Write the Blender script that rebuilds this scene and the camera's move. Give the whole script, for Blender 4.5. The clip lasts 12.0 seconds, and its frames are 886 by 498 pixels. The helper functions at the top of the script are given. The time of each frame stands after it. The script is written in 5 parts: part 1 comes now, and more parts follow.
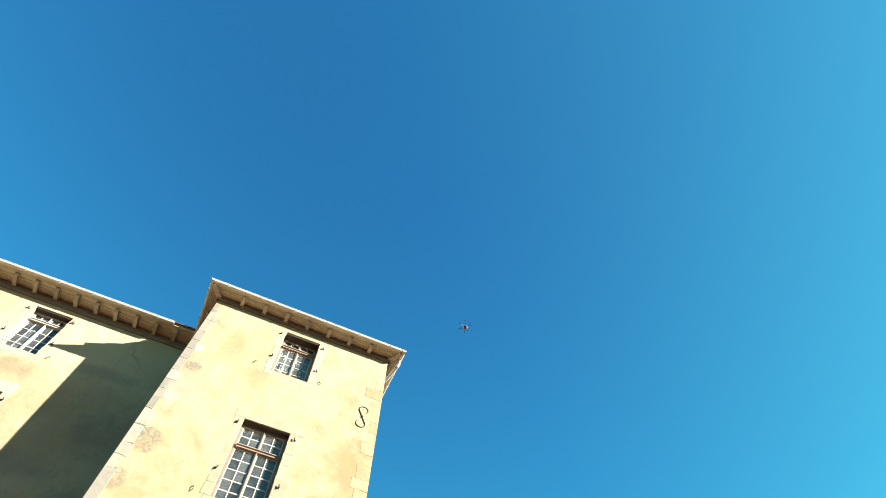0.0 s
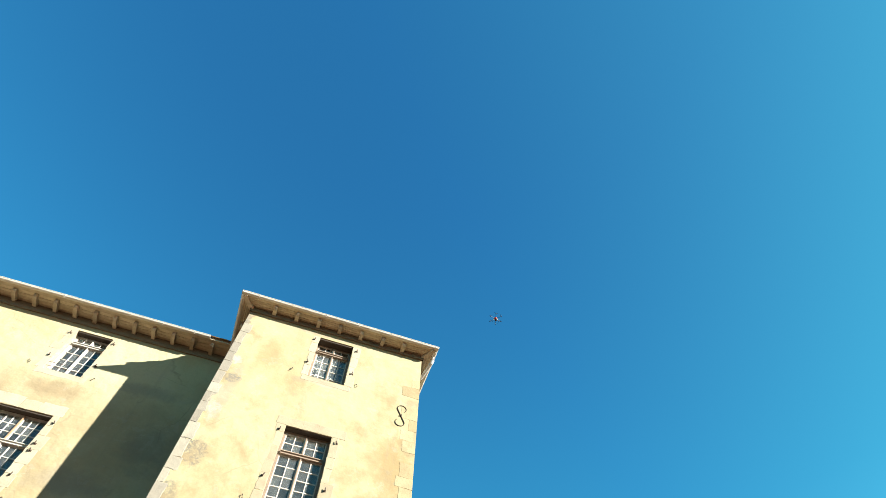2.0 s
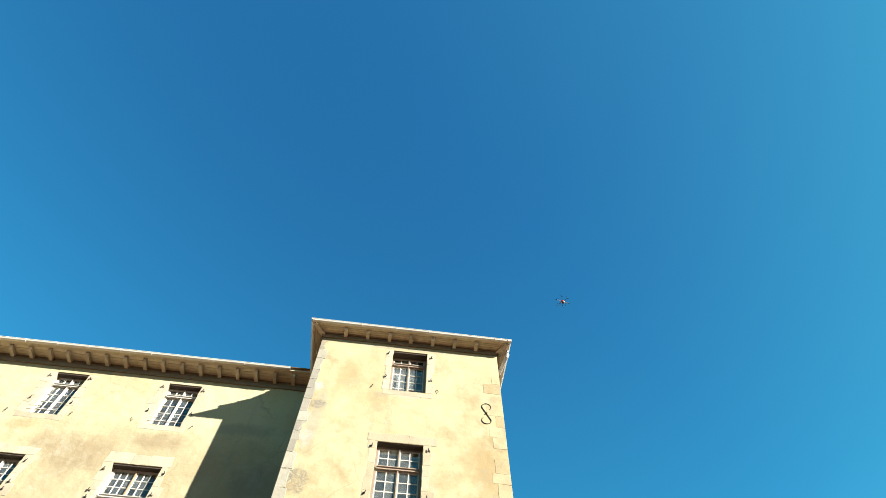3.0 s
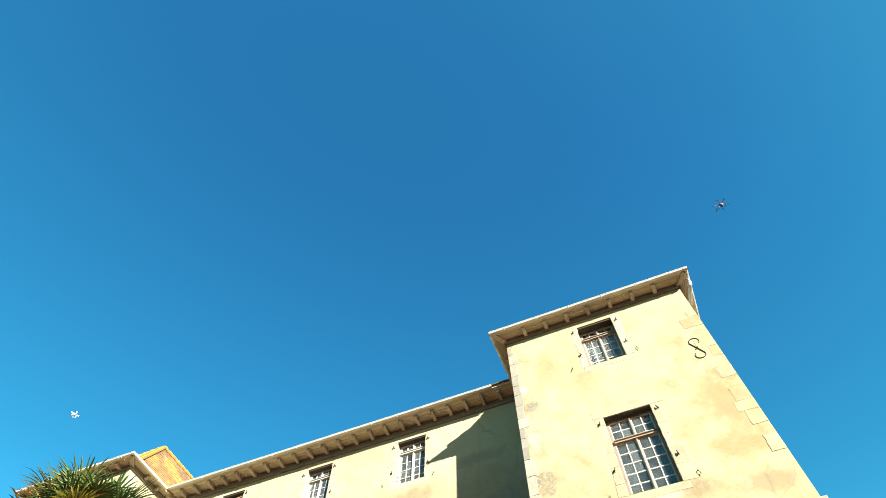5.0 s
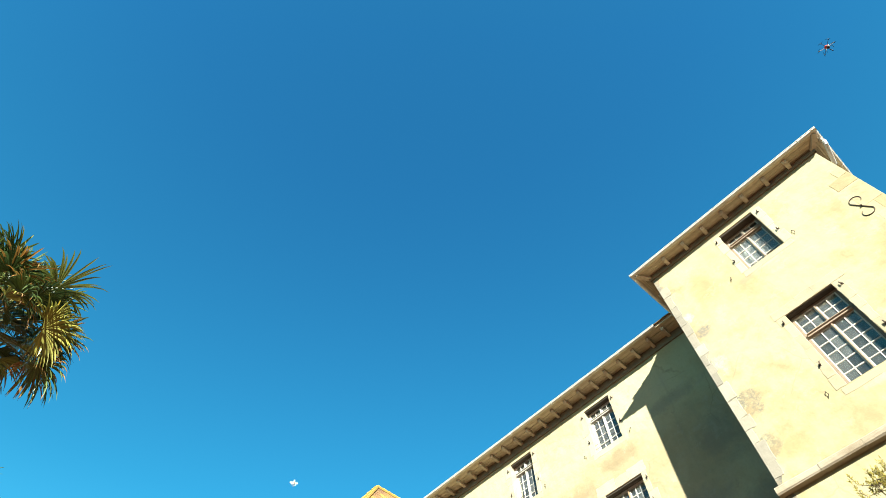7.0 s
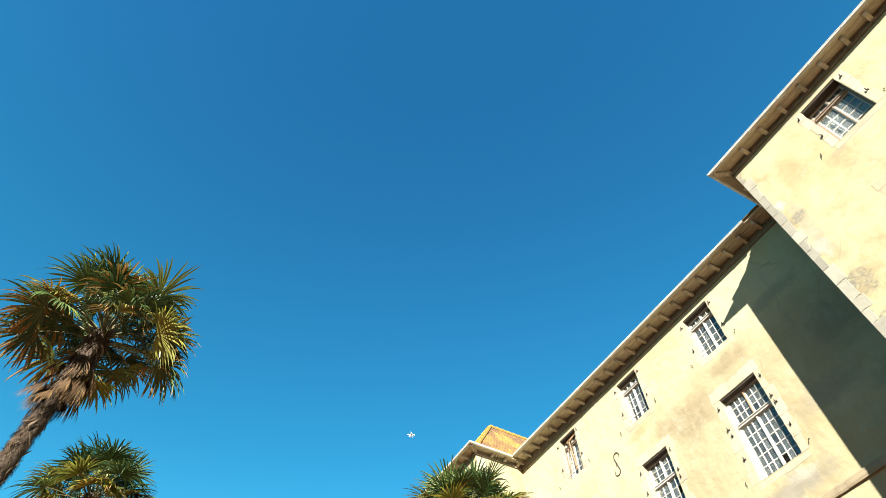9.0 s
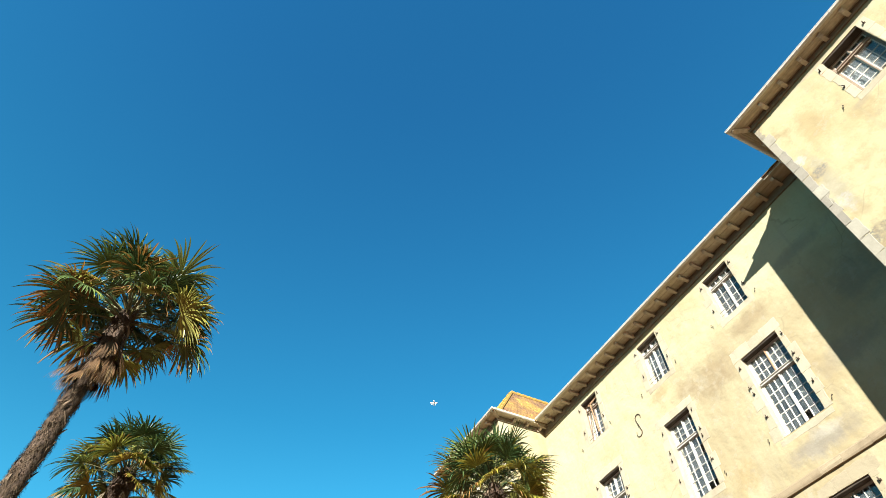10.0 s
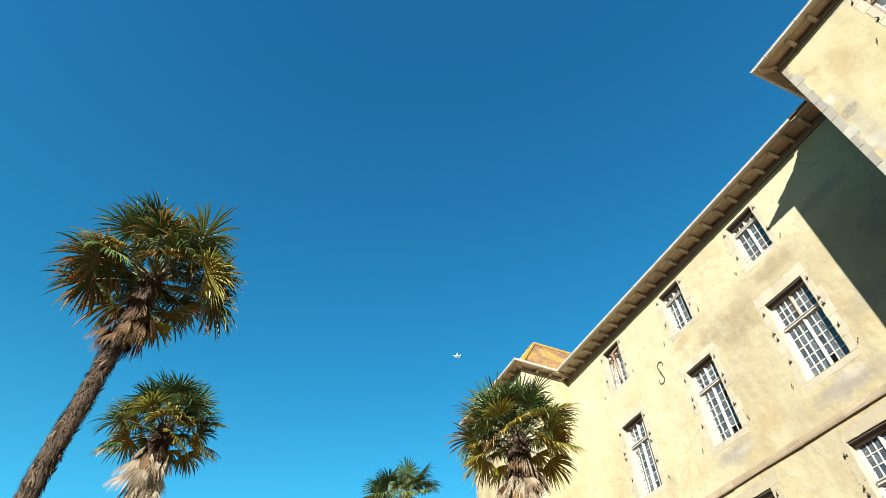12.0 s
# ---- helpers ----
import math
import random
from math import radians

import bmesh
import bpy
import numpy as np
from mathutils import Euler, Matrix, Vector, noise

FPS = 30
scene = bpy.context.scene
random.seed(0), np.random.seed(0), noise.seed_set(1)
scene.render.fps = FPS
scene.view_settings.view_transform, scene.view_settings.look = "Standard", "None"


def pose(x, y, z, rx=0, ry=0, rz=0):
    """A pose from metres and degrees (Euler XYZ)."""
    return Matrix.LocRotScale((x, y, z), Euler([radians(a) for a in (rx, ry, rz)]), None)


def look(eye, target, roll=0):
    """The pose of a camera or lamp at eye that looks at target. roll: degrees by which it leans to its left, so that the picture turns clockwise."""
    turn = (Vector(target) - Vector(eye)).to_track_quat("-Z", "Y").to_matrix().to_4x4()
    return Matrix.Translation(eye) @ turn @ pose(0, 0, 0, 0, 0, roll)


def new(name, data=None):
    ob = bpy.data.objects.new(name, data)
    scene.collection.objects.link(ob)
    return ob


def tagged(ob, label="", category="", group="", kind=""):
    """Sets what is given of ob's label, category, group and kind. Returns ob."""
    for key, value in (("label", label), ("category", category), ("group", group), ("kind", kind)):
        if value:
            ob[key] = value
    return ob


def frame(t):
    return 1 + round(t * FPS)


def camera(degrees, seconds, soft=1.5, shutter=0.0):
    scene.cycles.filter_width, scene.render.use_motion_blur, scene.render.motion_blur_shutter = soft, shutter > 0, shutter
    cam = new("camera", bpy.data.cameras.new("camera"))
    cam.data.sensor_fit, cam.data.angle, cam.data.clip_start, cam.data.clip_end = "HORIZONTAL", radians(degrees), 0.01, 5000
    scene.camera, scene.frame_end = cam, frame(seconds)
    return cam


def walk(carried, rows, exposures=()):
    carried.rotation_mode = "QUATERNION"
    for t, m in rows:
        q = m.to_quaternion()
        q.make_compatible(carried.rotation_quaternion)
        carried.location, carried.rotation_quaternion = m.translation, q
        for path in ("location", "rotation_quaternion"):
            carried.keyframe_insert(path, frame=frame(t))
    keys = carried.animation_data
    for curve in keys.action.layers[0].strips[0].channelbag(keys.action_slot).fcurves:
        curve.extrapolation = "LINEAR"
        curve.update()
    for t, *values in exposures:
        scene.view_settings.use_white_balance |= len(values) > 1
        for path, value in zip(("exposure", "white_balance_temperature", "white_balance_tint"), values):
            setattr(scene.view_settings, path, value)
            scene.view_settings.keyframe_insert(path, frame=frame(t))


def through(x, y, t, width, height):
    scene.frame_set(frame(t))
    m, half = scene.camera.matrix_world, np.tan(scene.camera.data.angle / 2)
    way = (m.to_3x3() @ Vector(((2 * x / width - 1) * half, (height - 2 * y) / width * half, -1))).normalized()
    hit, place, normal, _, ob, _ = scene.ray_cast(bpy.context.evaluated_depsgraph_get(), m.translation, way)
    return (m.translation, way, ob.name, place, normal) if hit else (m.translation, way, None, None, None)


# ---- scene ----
cam = camera(74.6, 12.0, soft=0.55)
PATH = [
    (0, (0.147, 0.374, 1.544), (0.4946, 1.1899, 3.3366), 1.65),
    (0.5, (0.139, 0.374, 1.544), (0.4805, 1.1970, 3.3347), 1.82),
    (1, (0.132, 0.374, 1.544), (0.4649, 1.2056, 3.3325), 1.80),
    (1.5, (0.126, 0.374, 1.544), (0.4404, 1.2199, 3.3291), 1.69),
    (2, (0.122, 0.376, 1.544), (0.3998, 1.2372, 3.3274), 1.65),
    (2.5, (0.119, 0.378, 1.544), (0.3237, 1.2632, 3.3261), 1.56),
    (3, (0.118, 0.381, 1.544), (0.2175, 1.2900, 3.3231), 1.15),
    (3.5, (0.121, 0.384, 1.544), (0.0884, 1.3036, 3.3201), 0.88),
    (5.5, (0.152, 0.393, 1.540), (-0.2996, 1.2116, 3.3076), -0.32),
    (6, (0.157, 0.395, 1.539), (-0.3806, 1.1659, 3.3048), -1.07),
    (6.5, (0.160, 0.402, 1.540), (-0.4640, 1.1207, 3.2986), -1.33),
    (7, (0.161, 0.411, 1.540), (-0.5400, 1.0778, 3.2912), -1.41),
    (9, (0.158, 0.458, 1.546), (-0.8147, 1.0168, 3.2016), -1.08),
    (9.5, (0.159, 0.468, 1.546), (-0.8638, 1.0185, 3.1737), -1.15),
    (10, (0.162, 0.476, 1.546), (-0.9107, 1.0240, 3.1426), -1.01),
    (10.5, (0.163, 0.484, 1.546), (-0.9549, 1.0315, 3.1120), -0.83),
    (11, (0.163, 0.492, 1.547), (-0.9942, 1.0376, 3.0844), -0.67),
    (11.5, (0.164, 0.501, 1.547), (-1.0231, 1.0422, 3.0636), -0.52),
    (12, (0.167, 0.510, 1.547), (-1.0437, 1.0449, 3.0468), -0.28),
]
walk(cam, [(t, look(eye, target, roll)) for t, eye, target, roll in PATH],
     exposures=[(0, 2.32, 6500, 10), (2, 2.22, 6480, 10), (3.5, 2.15, 6450, 10), (5.5, 2.38, 6520, 5), (7, 2.38, 6480, 4), (9, 2.22, 6380, 8), (10.5, 2.06, 6250, 10), (12, 1.96, 6150, 10)])

# ---------------------------------------------------------------- light
SUN_FROM = Vector((3.227, -2.733, 1.78)).normalized()
SUN_EL = math.asin(SUN_FROM.z)
SUN_AZ = math.atan2(SUN_FROM.x, SUN_FROM.y)
world = bpy.data.worlds.new("world")
world.use_nodes = True
scene.world = world
_nt = world.node_tree
_sky = _nt.nodes.new("ShaderNodeTexSky")
_sky.sky_type = "NISHITA"
_sky.sun_disc = False
_sky.sun_elevation = SUN_EL
_sky.sun_rotation = SUN_AZ
_sky.altitude = 100
_sky.air_density = 0.75
_sky.dust_density = 0.05
_sky.ozone_density = 3.0
_tint = _nt.nodes.new("ShaderNodeMix")   # deep clear blue of a dry winter sky, paler in the haze over the horizon
_tint.data_type = "RGBA"
_tint.blend_type = "MULTIPLY"
_tint.inputs[0].default_value = 1.0
_dir = _nt.nodes.new("ShaderNodeTexCoord")
_sep = _nt.nodes.new("ShaderNodeSeparateXYZ")
_clear = _nt.nodes.new("ShaderNodeValToRGB")
for _k, (_z, _c) in enumerate(((0.05, (0.55, 0.76, 0.66)), (0.24, (0.42, 1.34, 1.01)), (0.58, (0.225, 1.02, 0.95)), (0.92, (0.20, 0.85, 0.97)))):
    _el = _clear.color_ramp.elements[_k] if _k < 2 else _clear.color_ramp.elements.new(_z)
    _el.position, _el.color = _z, (*_c, 1)
_nt.links.new(_dir.outputs["Generated"], _sep.inputs[0])
_nt.links.new(_sep.outputs[2], _clear.inputs[0])
_nt.links.new(_clear.outputs[0], _tint.inputs[7])
_bg = _nt.nodes["Background"]
_bg.inputs["Strength"].default_value = 0.0685
_nt.links.new(_sky.outputs[0], _tint.inputs[6])
_near = _nt.nodes.new("ShaderNodeVectorMath")   # the sky turns paler towards the sun
_near.operation = "DOT_PRODUCT"
_near.inputs[1].default_value = SUN_FROM
_glow = _nt.nodes.new("ShaderNodeValToRGB")
for _k, (_z, _c) in enumerate(((0.25, (1, 1, 1)), (1.0, (3.4, 0.50, 0.34)), (0.83, (1.38, 1.13, 0.84)), (0.90, (2.9, 0.60, 0.44)))):
    _el = _glow.color_ramp.elements[_k] if _k < 2 else _glow.color_ramp.elements.new(_z)
    _el.position, _el.color = _z, (*_c, 1)
_pale = _nt.nodes.new("ShaderNodeMix")
_pale.data_type = "RGBA"
_pale.blend_type = "MULTIPLY"
_pale.inputs[0].default_value = 1.0
_nt.links.new(_dir.outputs["Generated"], _near.inputs[0])
_nt.links.new(_near.outputs["Value"], _glow.inputs[0])
_nt.links.new(_tint.outputs[2], _pale.inputs[6])
_nt.links.new(_glow.outputs[0], _pale.inputs[7])
_nt.links.new(_pale.outputs[2], _bg.inputs[0])
sun_data = bpy.data.lights.new("sun", "SUN")
sun_data.energy = 5.0
sun_data.angle = radians(0.55)
sun_data.color = (1.0, 0.96, 0.87)
sun = new("sun", sun_data)
sun.matrix_world = look(SUN_FROM * 60, (0, 0, 0))


# ---------------------------------------------------------------- materials
def material(name, rough=0.8, metal=0.0):
    m = bpy.data.materials.new(name)
    m.use_nodes = True
    nt = m.node_tree
    b = nt.nodes["Principled BSDF"]
    b.inputs["Roughness"].default_value = rough
    b.inputs["Metallic"].default_value = metal
    return m, nt, b


def noise_node(nt, scale, detail=5.0, stretch=(1, 1, 1), rough=0.55, shift=0.0):
    """Noise over world position, in cycles per metre."""
    geo = nt.nodes.new("ShaderNodeNewGeometry")
    mp = nt.nodes.new("ShaderNodeMapping")
    mp.inputs["Scale"].default_value = stretch
    mp.inputs["Location"].default_value = (shift, shift * 0.7, shift * 1.3)
    nt.links.new(geo.outputs["Position"], mp.inputs[0])
    n = nt.nodes.new("ShaderNodeTexNoise")
    n.inputs["Scale"].default_value = scale
    n.inputs["Detail"].default_value = detail
    n.inputs["Roughness"].default_value = rough
    nt.links.new(mp.outputs[0], n.inputs["Vector"])
    return n.outputs["Fac"]


def ramp(nt, fac, stops):
    r = nt.nodes.new("ShaderNodeValToRGB")
    e = r.color_ramp.elements
    while len(e) < len(stops):
        e.new(0.5)
    for el, (p, c) in zip(e, stops):
        el.position = p
        el.color = (*c, 1) if len(c) == 3 else c
    nt.links.new(fac, r.inputs[0])
    return r.outputs[0]


def grey(nt, fac, lo, hi):
    return ramp(nt, fac, [(lo, (0, 0, 0)), (hi, (1, 1, 1))])


def mix(nt, fac, a, b, mode="MIX"):
    n = nt.nodes.new("ShaderNodeMix")
    n.data_type = "RGBA"
    n.blend_type = mode
    for sock, v in ((n.inputs[0], fac), (n.inputs[6], a), (n.inputs[7], b)):
        if isinstance(v, (int, float)):
            sock.default_value = v
        elif isinstance(v, tuple):
            sock.default_value = (*v, 1)
        else:
            nt.links.new(v, sock)
    return n.outputs[2]


def times(nt, a, k):
    n = nt.nodes.new("ShaderNodeMath")
    n.operation = "MULTIPLY"
    for sock, v in ((n.inputs[0], a), (n.inputs[1], k)):
        if isinstance(v, (int, float)):
            sock.default_value = v
        else:
            nt.links.new(v, sock)
    return n.outputs[0]


def bump(nt, b, height, strength=0.3, dist=0.02, after=None):
    n = nt.nodes.new("ShaderNodeBump")
    n.inputs["Strength"].default_value = strength
    n.inputs["Distance"].default_value = dist
    nt.links.new(height, n.inputs["Height"])
    if after is not None:
        nt.links.new(after, n.inputs["Normal"])
    nt.links.new(n.outputs[0], b.inputs["Normal"])
    return n.outputs[0]


def object_random(nt):
    return nt.nodes.new("ShaderNodeObjectInfo").outputs["Random"]


def island_random(nt):
    return nt.nodes.new("ShaderNodeNewGeometry").outputs["Random Per Island"]


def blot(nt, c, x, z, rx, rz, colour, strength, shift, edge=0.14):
    """A patch of colour with a ragged outline round (x, z) of a front wall, used for weather stains and painted corner
    shade. edge: how soft its outline is.
    """
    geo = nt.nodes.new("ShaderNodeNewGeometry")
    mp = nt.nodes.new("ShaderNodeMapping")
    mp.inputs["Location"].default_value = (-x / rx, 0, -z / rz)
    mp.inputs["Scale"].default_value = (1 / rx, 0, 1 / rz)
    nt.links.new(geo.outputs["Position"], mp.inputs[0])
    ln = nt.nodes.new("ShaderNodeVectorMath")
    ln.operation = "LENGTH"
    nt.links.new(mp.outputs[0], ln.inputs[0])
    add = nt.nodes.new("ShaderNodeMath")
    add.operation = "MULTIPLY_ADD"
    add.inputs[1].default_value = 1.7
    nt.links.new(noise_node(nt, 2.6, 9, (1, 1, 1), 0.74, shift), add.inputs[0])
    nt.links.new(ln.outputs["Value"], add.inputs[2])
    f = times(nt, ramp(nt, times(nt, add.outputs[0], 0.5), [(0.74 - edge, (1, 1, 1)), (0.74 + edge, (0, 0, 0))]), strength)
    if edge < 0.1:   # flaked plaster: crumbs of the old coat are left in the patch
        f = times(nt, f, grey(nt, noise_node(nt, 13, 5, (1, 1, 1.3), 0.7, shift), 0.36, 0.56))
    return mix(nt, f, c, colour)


def plaster(name, shift=0.0, ochre=0.5, stain=None, blots=(), worn=(), pale=(1, 1, 1), relief=1.0):
    """Old limewash. stain: x from, x to, strength and upper edge of a broad brown weather stain; relief: depth of its waves."""
    m, nt, b = material(name, 0.93)
    broad = noise_node(nt, 0.42, 6, (1, 1, 1.0), 0.62, shift)
    cloud = noise_node(nt, 1.25, 7, (1, 1, 0.8), 0.68, shift + 7)
    run = noise_node(nt, 1.5, 5, (2.6, 2.6, 0.22), 0.6, shift + 3)
    mid = noise_node(nt, 5.0, 6, (1, 1, 1), 0.65, shift + 5)
    fine = noise_node(nt, 24, 4, (1, 1, 1), 0.6, shift)
    lift = lambda r, g, b: (r * pale[0], g * pale[1], b * pale[2])
    c = ramp(nt, broad, [(0.34, lift(0.261, 0.238, 0.151)), (0.50, lift(0.256, 0.228, 0.139)), (0.62, lift(0.239, 0.202, 0.116)), (0.76, lift(0.207, 0.165, 0.089))])
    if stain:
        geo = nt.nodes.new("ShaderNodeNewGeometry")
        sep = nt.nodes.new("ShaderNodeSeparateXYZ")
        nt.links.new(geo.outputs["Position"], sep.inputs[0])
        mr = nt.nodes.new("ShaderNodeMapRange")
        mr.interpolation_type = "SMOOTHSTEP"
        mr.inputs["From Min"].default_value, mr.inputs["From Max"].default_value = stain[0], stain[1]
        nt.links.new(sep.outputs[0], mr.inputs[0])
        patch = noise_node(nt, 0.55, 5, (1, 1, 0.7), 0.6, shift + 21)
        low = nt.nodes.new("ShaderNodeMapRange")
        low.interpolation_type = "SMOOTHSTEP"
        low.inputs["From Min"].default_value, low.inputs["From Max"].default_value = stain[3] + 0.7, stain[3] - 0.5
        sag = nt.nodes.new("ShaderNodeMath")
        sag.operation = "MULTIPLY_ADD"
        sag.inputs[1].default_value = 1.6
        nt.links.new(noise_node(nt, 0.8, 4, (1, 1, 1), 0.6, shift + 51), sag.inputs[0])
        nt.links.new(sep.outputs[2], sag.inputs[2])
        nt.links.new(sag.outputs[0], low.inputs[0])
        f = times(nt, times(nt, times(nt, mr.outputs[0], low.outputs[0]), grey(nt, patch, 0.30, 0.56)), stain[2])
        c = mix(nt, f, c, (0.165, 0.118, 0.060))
    # bare grey stone where the coat has come off along a corner: x of the corner, width, side
    for x, width, side in worn:
        geo = nt.nodes.new("ShaderNodeNewGeometry")
        sep = nt.nodes.new("ShaderNodeSeparateXYZ")
        nt.links.new(geo.outputs["Position"], sep.inputs[0])
        off = nt.nodes.new("ShaderNodeMath")
        off.operation = "MULTIPLY_ADD"
        off.inputs[1].default_value, off.inputs[2].default_value = side / width, -x * side / width
        nt.links.new(sep.outputs[0], off.inputs[0])
        add = nt.nodes.new("ShaderNodeMath")
        add.operation = "MULTIPLY_ADD"
        add.inputs[1].default_value = -4.2
        nt.links.new(noise_node(nt, 1.15, 7, (1, 1, 1.5), 0.62, shift + 17), add.inputs[0])
        away = nt.nodes.new("ShaderNodeMath")
        away.operation = "ABSOLUTE"
        nt.links.new(off.outputs[0], away.inputs[0])
        nt.links.new(away.outputs[0], add.inputs[2])
        shifted = nt.nodes.new("ShaderNodeMath")
        shifted.operation = "ADD"
        shifted.inputs[1].default_value = 1.10
        nt.links.new(add.outputs[0], shifted.inputs[0])
        bare = ramp(nt, shifted.outputs[0], [(0.0, (1, 1, 1)), (0.12, (0, 0, 0))])
        tone = ramp(nt, noise_node(nt, 3.6, 8, (1, 1, 1), 0.78, shift + 41), [(0.36, (0.058, 0.052, 0.044)), (0.47, (0.107, 0.098, 0.083)), (0.55, (0.155, 0.144, 0.120)), (0.62, (0.262, 0.248, 0.205))])
        c = mix(nt, times(nt, bare, 0.9), c, tone)
    for n, (x, z, rx, rz, colour, strength, *edge) in enumerate(blots):
        c = blot(nt, c, x, z, rx, rz, colour, strength, shift + n * 1.7, *edge)
    c = mix(nt, times(nt, grey(nt, cloud, 0.49, 0.66), ochre), c, (0.190, 0.141, 0.069))
    c = mix(nt, times(nt, grey(nt, run, 0.56, 0.78), 0.35), c, (0.148, 0.127, 0.091))
    c = mix(nt, times(nt, ramp(nt, cloud, [(0.30, (1, 1, 1)), (0.46, (0, 0, 0))]), 0.4), c, (0.258, 0.235, 0.167))
    c = mix(nt, times(nt, grey(nt, mid, 0.54, 0.70), 0.16), c, (0.167, 0.137, 0.087))
    c = mix(nt, times(nt, grey(nt, fine, 0.5, 0.72), 0.12), c, (0.131, 0.107, 0.071))
    flake = noise_node(nt, 2.6, 9, (1, 1, 1), 0.72, shift + 13)
    c = mix(nt, times(nt, grey(nt, flake, 0.585, 0.605), 0.22), c, (0.249, 0.231, 0.182))
    c = mix(nt, times(nt, ramp(nt, flake, [(0.355, (1, 1, 1)), (0.385, (0, 0, 0))]), 0.40), c, (0.172, 0.144, 0.091))
    speck = noise_node(nt, 11, 6, (1, 1, 1), 0.7, shift + 19)
    c = mix(nt, times(nt, grey(nt, speck, 0.66, 0.70), 0.25), c, (0.112, 0.091, 0.061))
    vor = nt.nodes.new("ShaderNodeTexVoronoi")
    vor.feature = "DISTANCE_TO_EDGE"
    vor.inputs["Scale"].default_value = 0.8
    geo2 = nt.nodes.new("ShaderNodeNewGeometry")
    warp = nt.nodes.new("ShaderNodeMix")
    warp.data_type = "VECTOR"
    warp.inputs[0].default_value = 0.16
    nn = nt.nodes.new("ShaderNodeTexNoise")
    nn.inputs["Scale"].default_value = 2.3
    nn.inputs["Detail"].default_value = 6
    nt.links.new(geo2.outputs["Position"], nn.inputs["Vector"])
    nt.links.new(geo2.outputs["Position"], warp.inputs[4])
    nt.links.new(nn.outputs["Color"], warp.inputs[5])
    nt.links.new(warp.outputs[1], vor.inputs["Vector"])
    crack = ramp(nt, vor.outputs["Distance"], [(0.0, (1, 1, 1)), (0.012, (0, 0, 0))])
    crack = times(nt, crack, grey(nt, noise_node(nt, 0.5, 4, (1, 1, 1), 0.6, shift + 31), 0.50, 0.60))
    c = mix(nt, times(nt, crack, 0.28), c, (0.081, 0.061, 0.040))
    nt.links.new(c, b.inputs["Base Color"])
    lump = noise_node(nt, 1.9, 5, (1, 1, 1), 0.5, shift)
    first = bump(nt, b, lump, 0.65, 0.085 * relief)
    second = bump(nt, b, mid, 0.2, 0.012, first)
    bump(nt, b, fine, 0.25, 0.006, second)
    return m


def stone(name, light, dark, stain, rough=0.9):
    m, nt, b = material(name, rough)
    n1 = noise_node(nt, 1.7, 6, (1, 1, 1), 0.65)
    n2 = noise_node(nt, 9, 6, (1, 1, 1), 0.7, 4)
    n3 = noise_node(nt, 60, 3)
    c = mix(nt, object_random(nt), light, dark)
    c = mix(nt, times(nt, grey(nt, n1, 0.48, 0.70), 0.6), c, stain)
    c = mix(nt, times(nt, grey(nt, n2, 0.52, 0.75), 0.5), c, dark)
    c = mix(nt, times(nt, grey(nt, n3, 0.55, 0.8), 0.25), c, stain)
    nt.links.new(c, b.inputs["Base Color"])
    first = bump(nt, b, n2, 0.5, 0.02)
    bump(nt, b, n3, 0.3, 0.004, first)
    return m


def wood(name, light, dark, stretch=(3, 30, 30), rough=0.75, amount=0.8):
    m, nt, b = material(name, rough)
    grain = noise_node(nt, 2.5, 6, stretch, 0.6)
    wear = noise_node(nt, 3.0, 5, (1, 1, 1), 0.6, 2)
    c = mix(nt, times(nt, grey(nt, grain, 0.35, 0.7), amount), light, dark)
    c = mix(nt, times(nt, grey(nt, wear, 0.5, 0.72), 0.5), c, dark)
    r = nt.nodes.new("ShaderNodeHueSaturation")
    v = nt.nodes.new("ShaderNodeMath")
    v.operation = "MULTIPLY_ADD"
    v.inputs[1].default_value, v.inputs[2].default_value = 0.35, 0.82
    nt.links.new(object_random(nt), v.inputs[0])
    nt.links.new(v.outputs[0], r.inputs["Value"])
    nt.links.new(c, r.inputs["Color"])
    nt.links.new(r.outputs[0], b.inputs["Base Color"])
    bump(nt, b, grain, 0.3, 0.006)
    return m


def leafy(name, stops, rough=0.45, through=0.25, single=False, shine=0.45):
    """Leaf colours, one for each leaf, or for each piece where single is set; every blade has its own depth of colour."""
    m, nt, b = material(name, rough)
    ir = island_random(nt)
    c = ramp(nt, ir if single else object_random(nt), stops)
    n = noise_node(nt, 5, 3)
    c = mix(nt, times(nt, grey(nt, n, 0.48, 0.72), 0.18), c, stops[-1][1])
    b.inputs["Specular IOR Level"].default_value = shine
    dark = mix(nt, 0.62, c, (0.01, 0.015, 0.004))
    c = mix(nt, noise_node(nt, 14, 3) if single else ir, dark, c)
    nt.links.new(c, b.inputs["Base Color"])
    tr = nt.nodes.new("ShaderNodeBsdfTranslucent")
    nt.links.new(c, tr.inputs[0])
    mx = nt.nodes.new("ShaderNodeMixShader")
    mx.inputs[0].default_value = through
    nt.links.new(b.outputs[0], mx.inputs[1])
    nt.links.new(tr.outputs[0], mx.inputs[2])
    nt.links.new(mx.outputs[0], nt.nodes["Material Output"].inputs[0])
    return m


def plain(name, colour, rough, metal=0.0, spots=None, scale=12):
    m, nt, b = material(name, rough, metal)
    n = noise_node(nt, scale, 5)
    c = mix(nt, times(nt, grey(nt, n, 0.42, 0.72), 0.6), colour, spots or tuple(v * 0.6 for v in colour))
    nt.links.new(c, b.inputs["Base Color"])
    bump(nt, b, n, 0.15, 0.004)
    return m


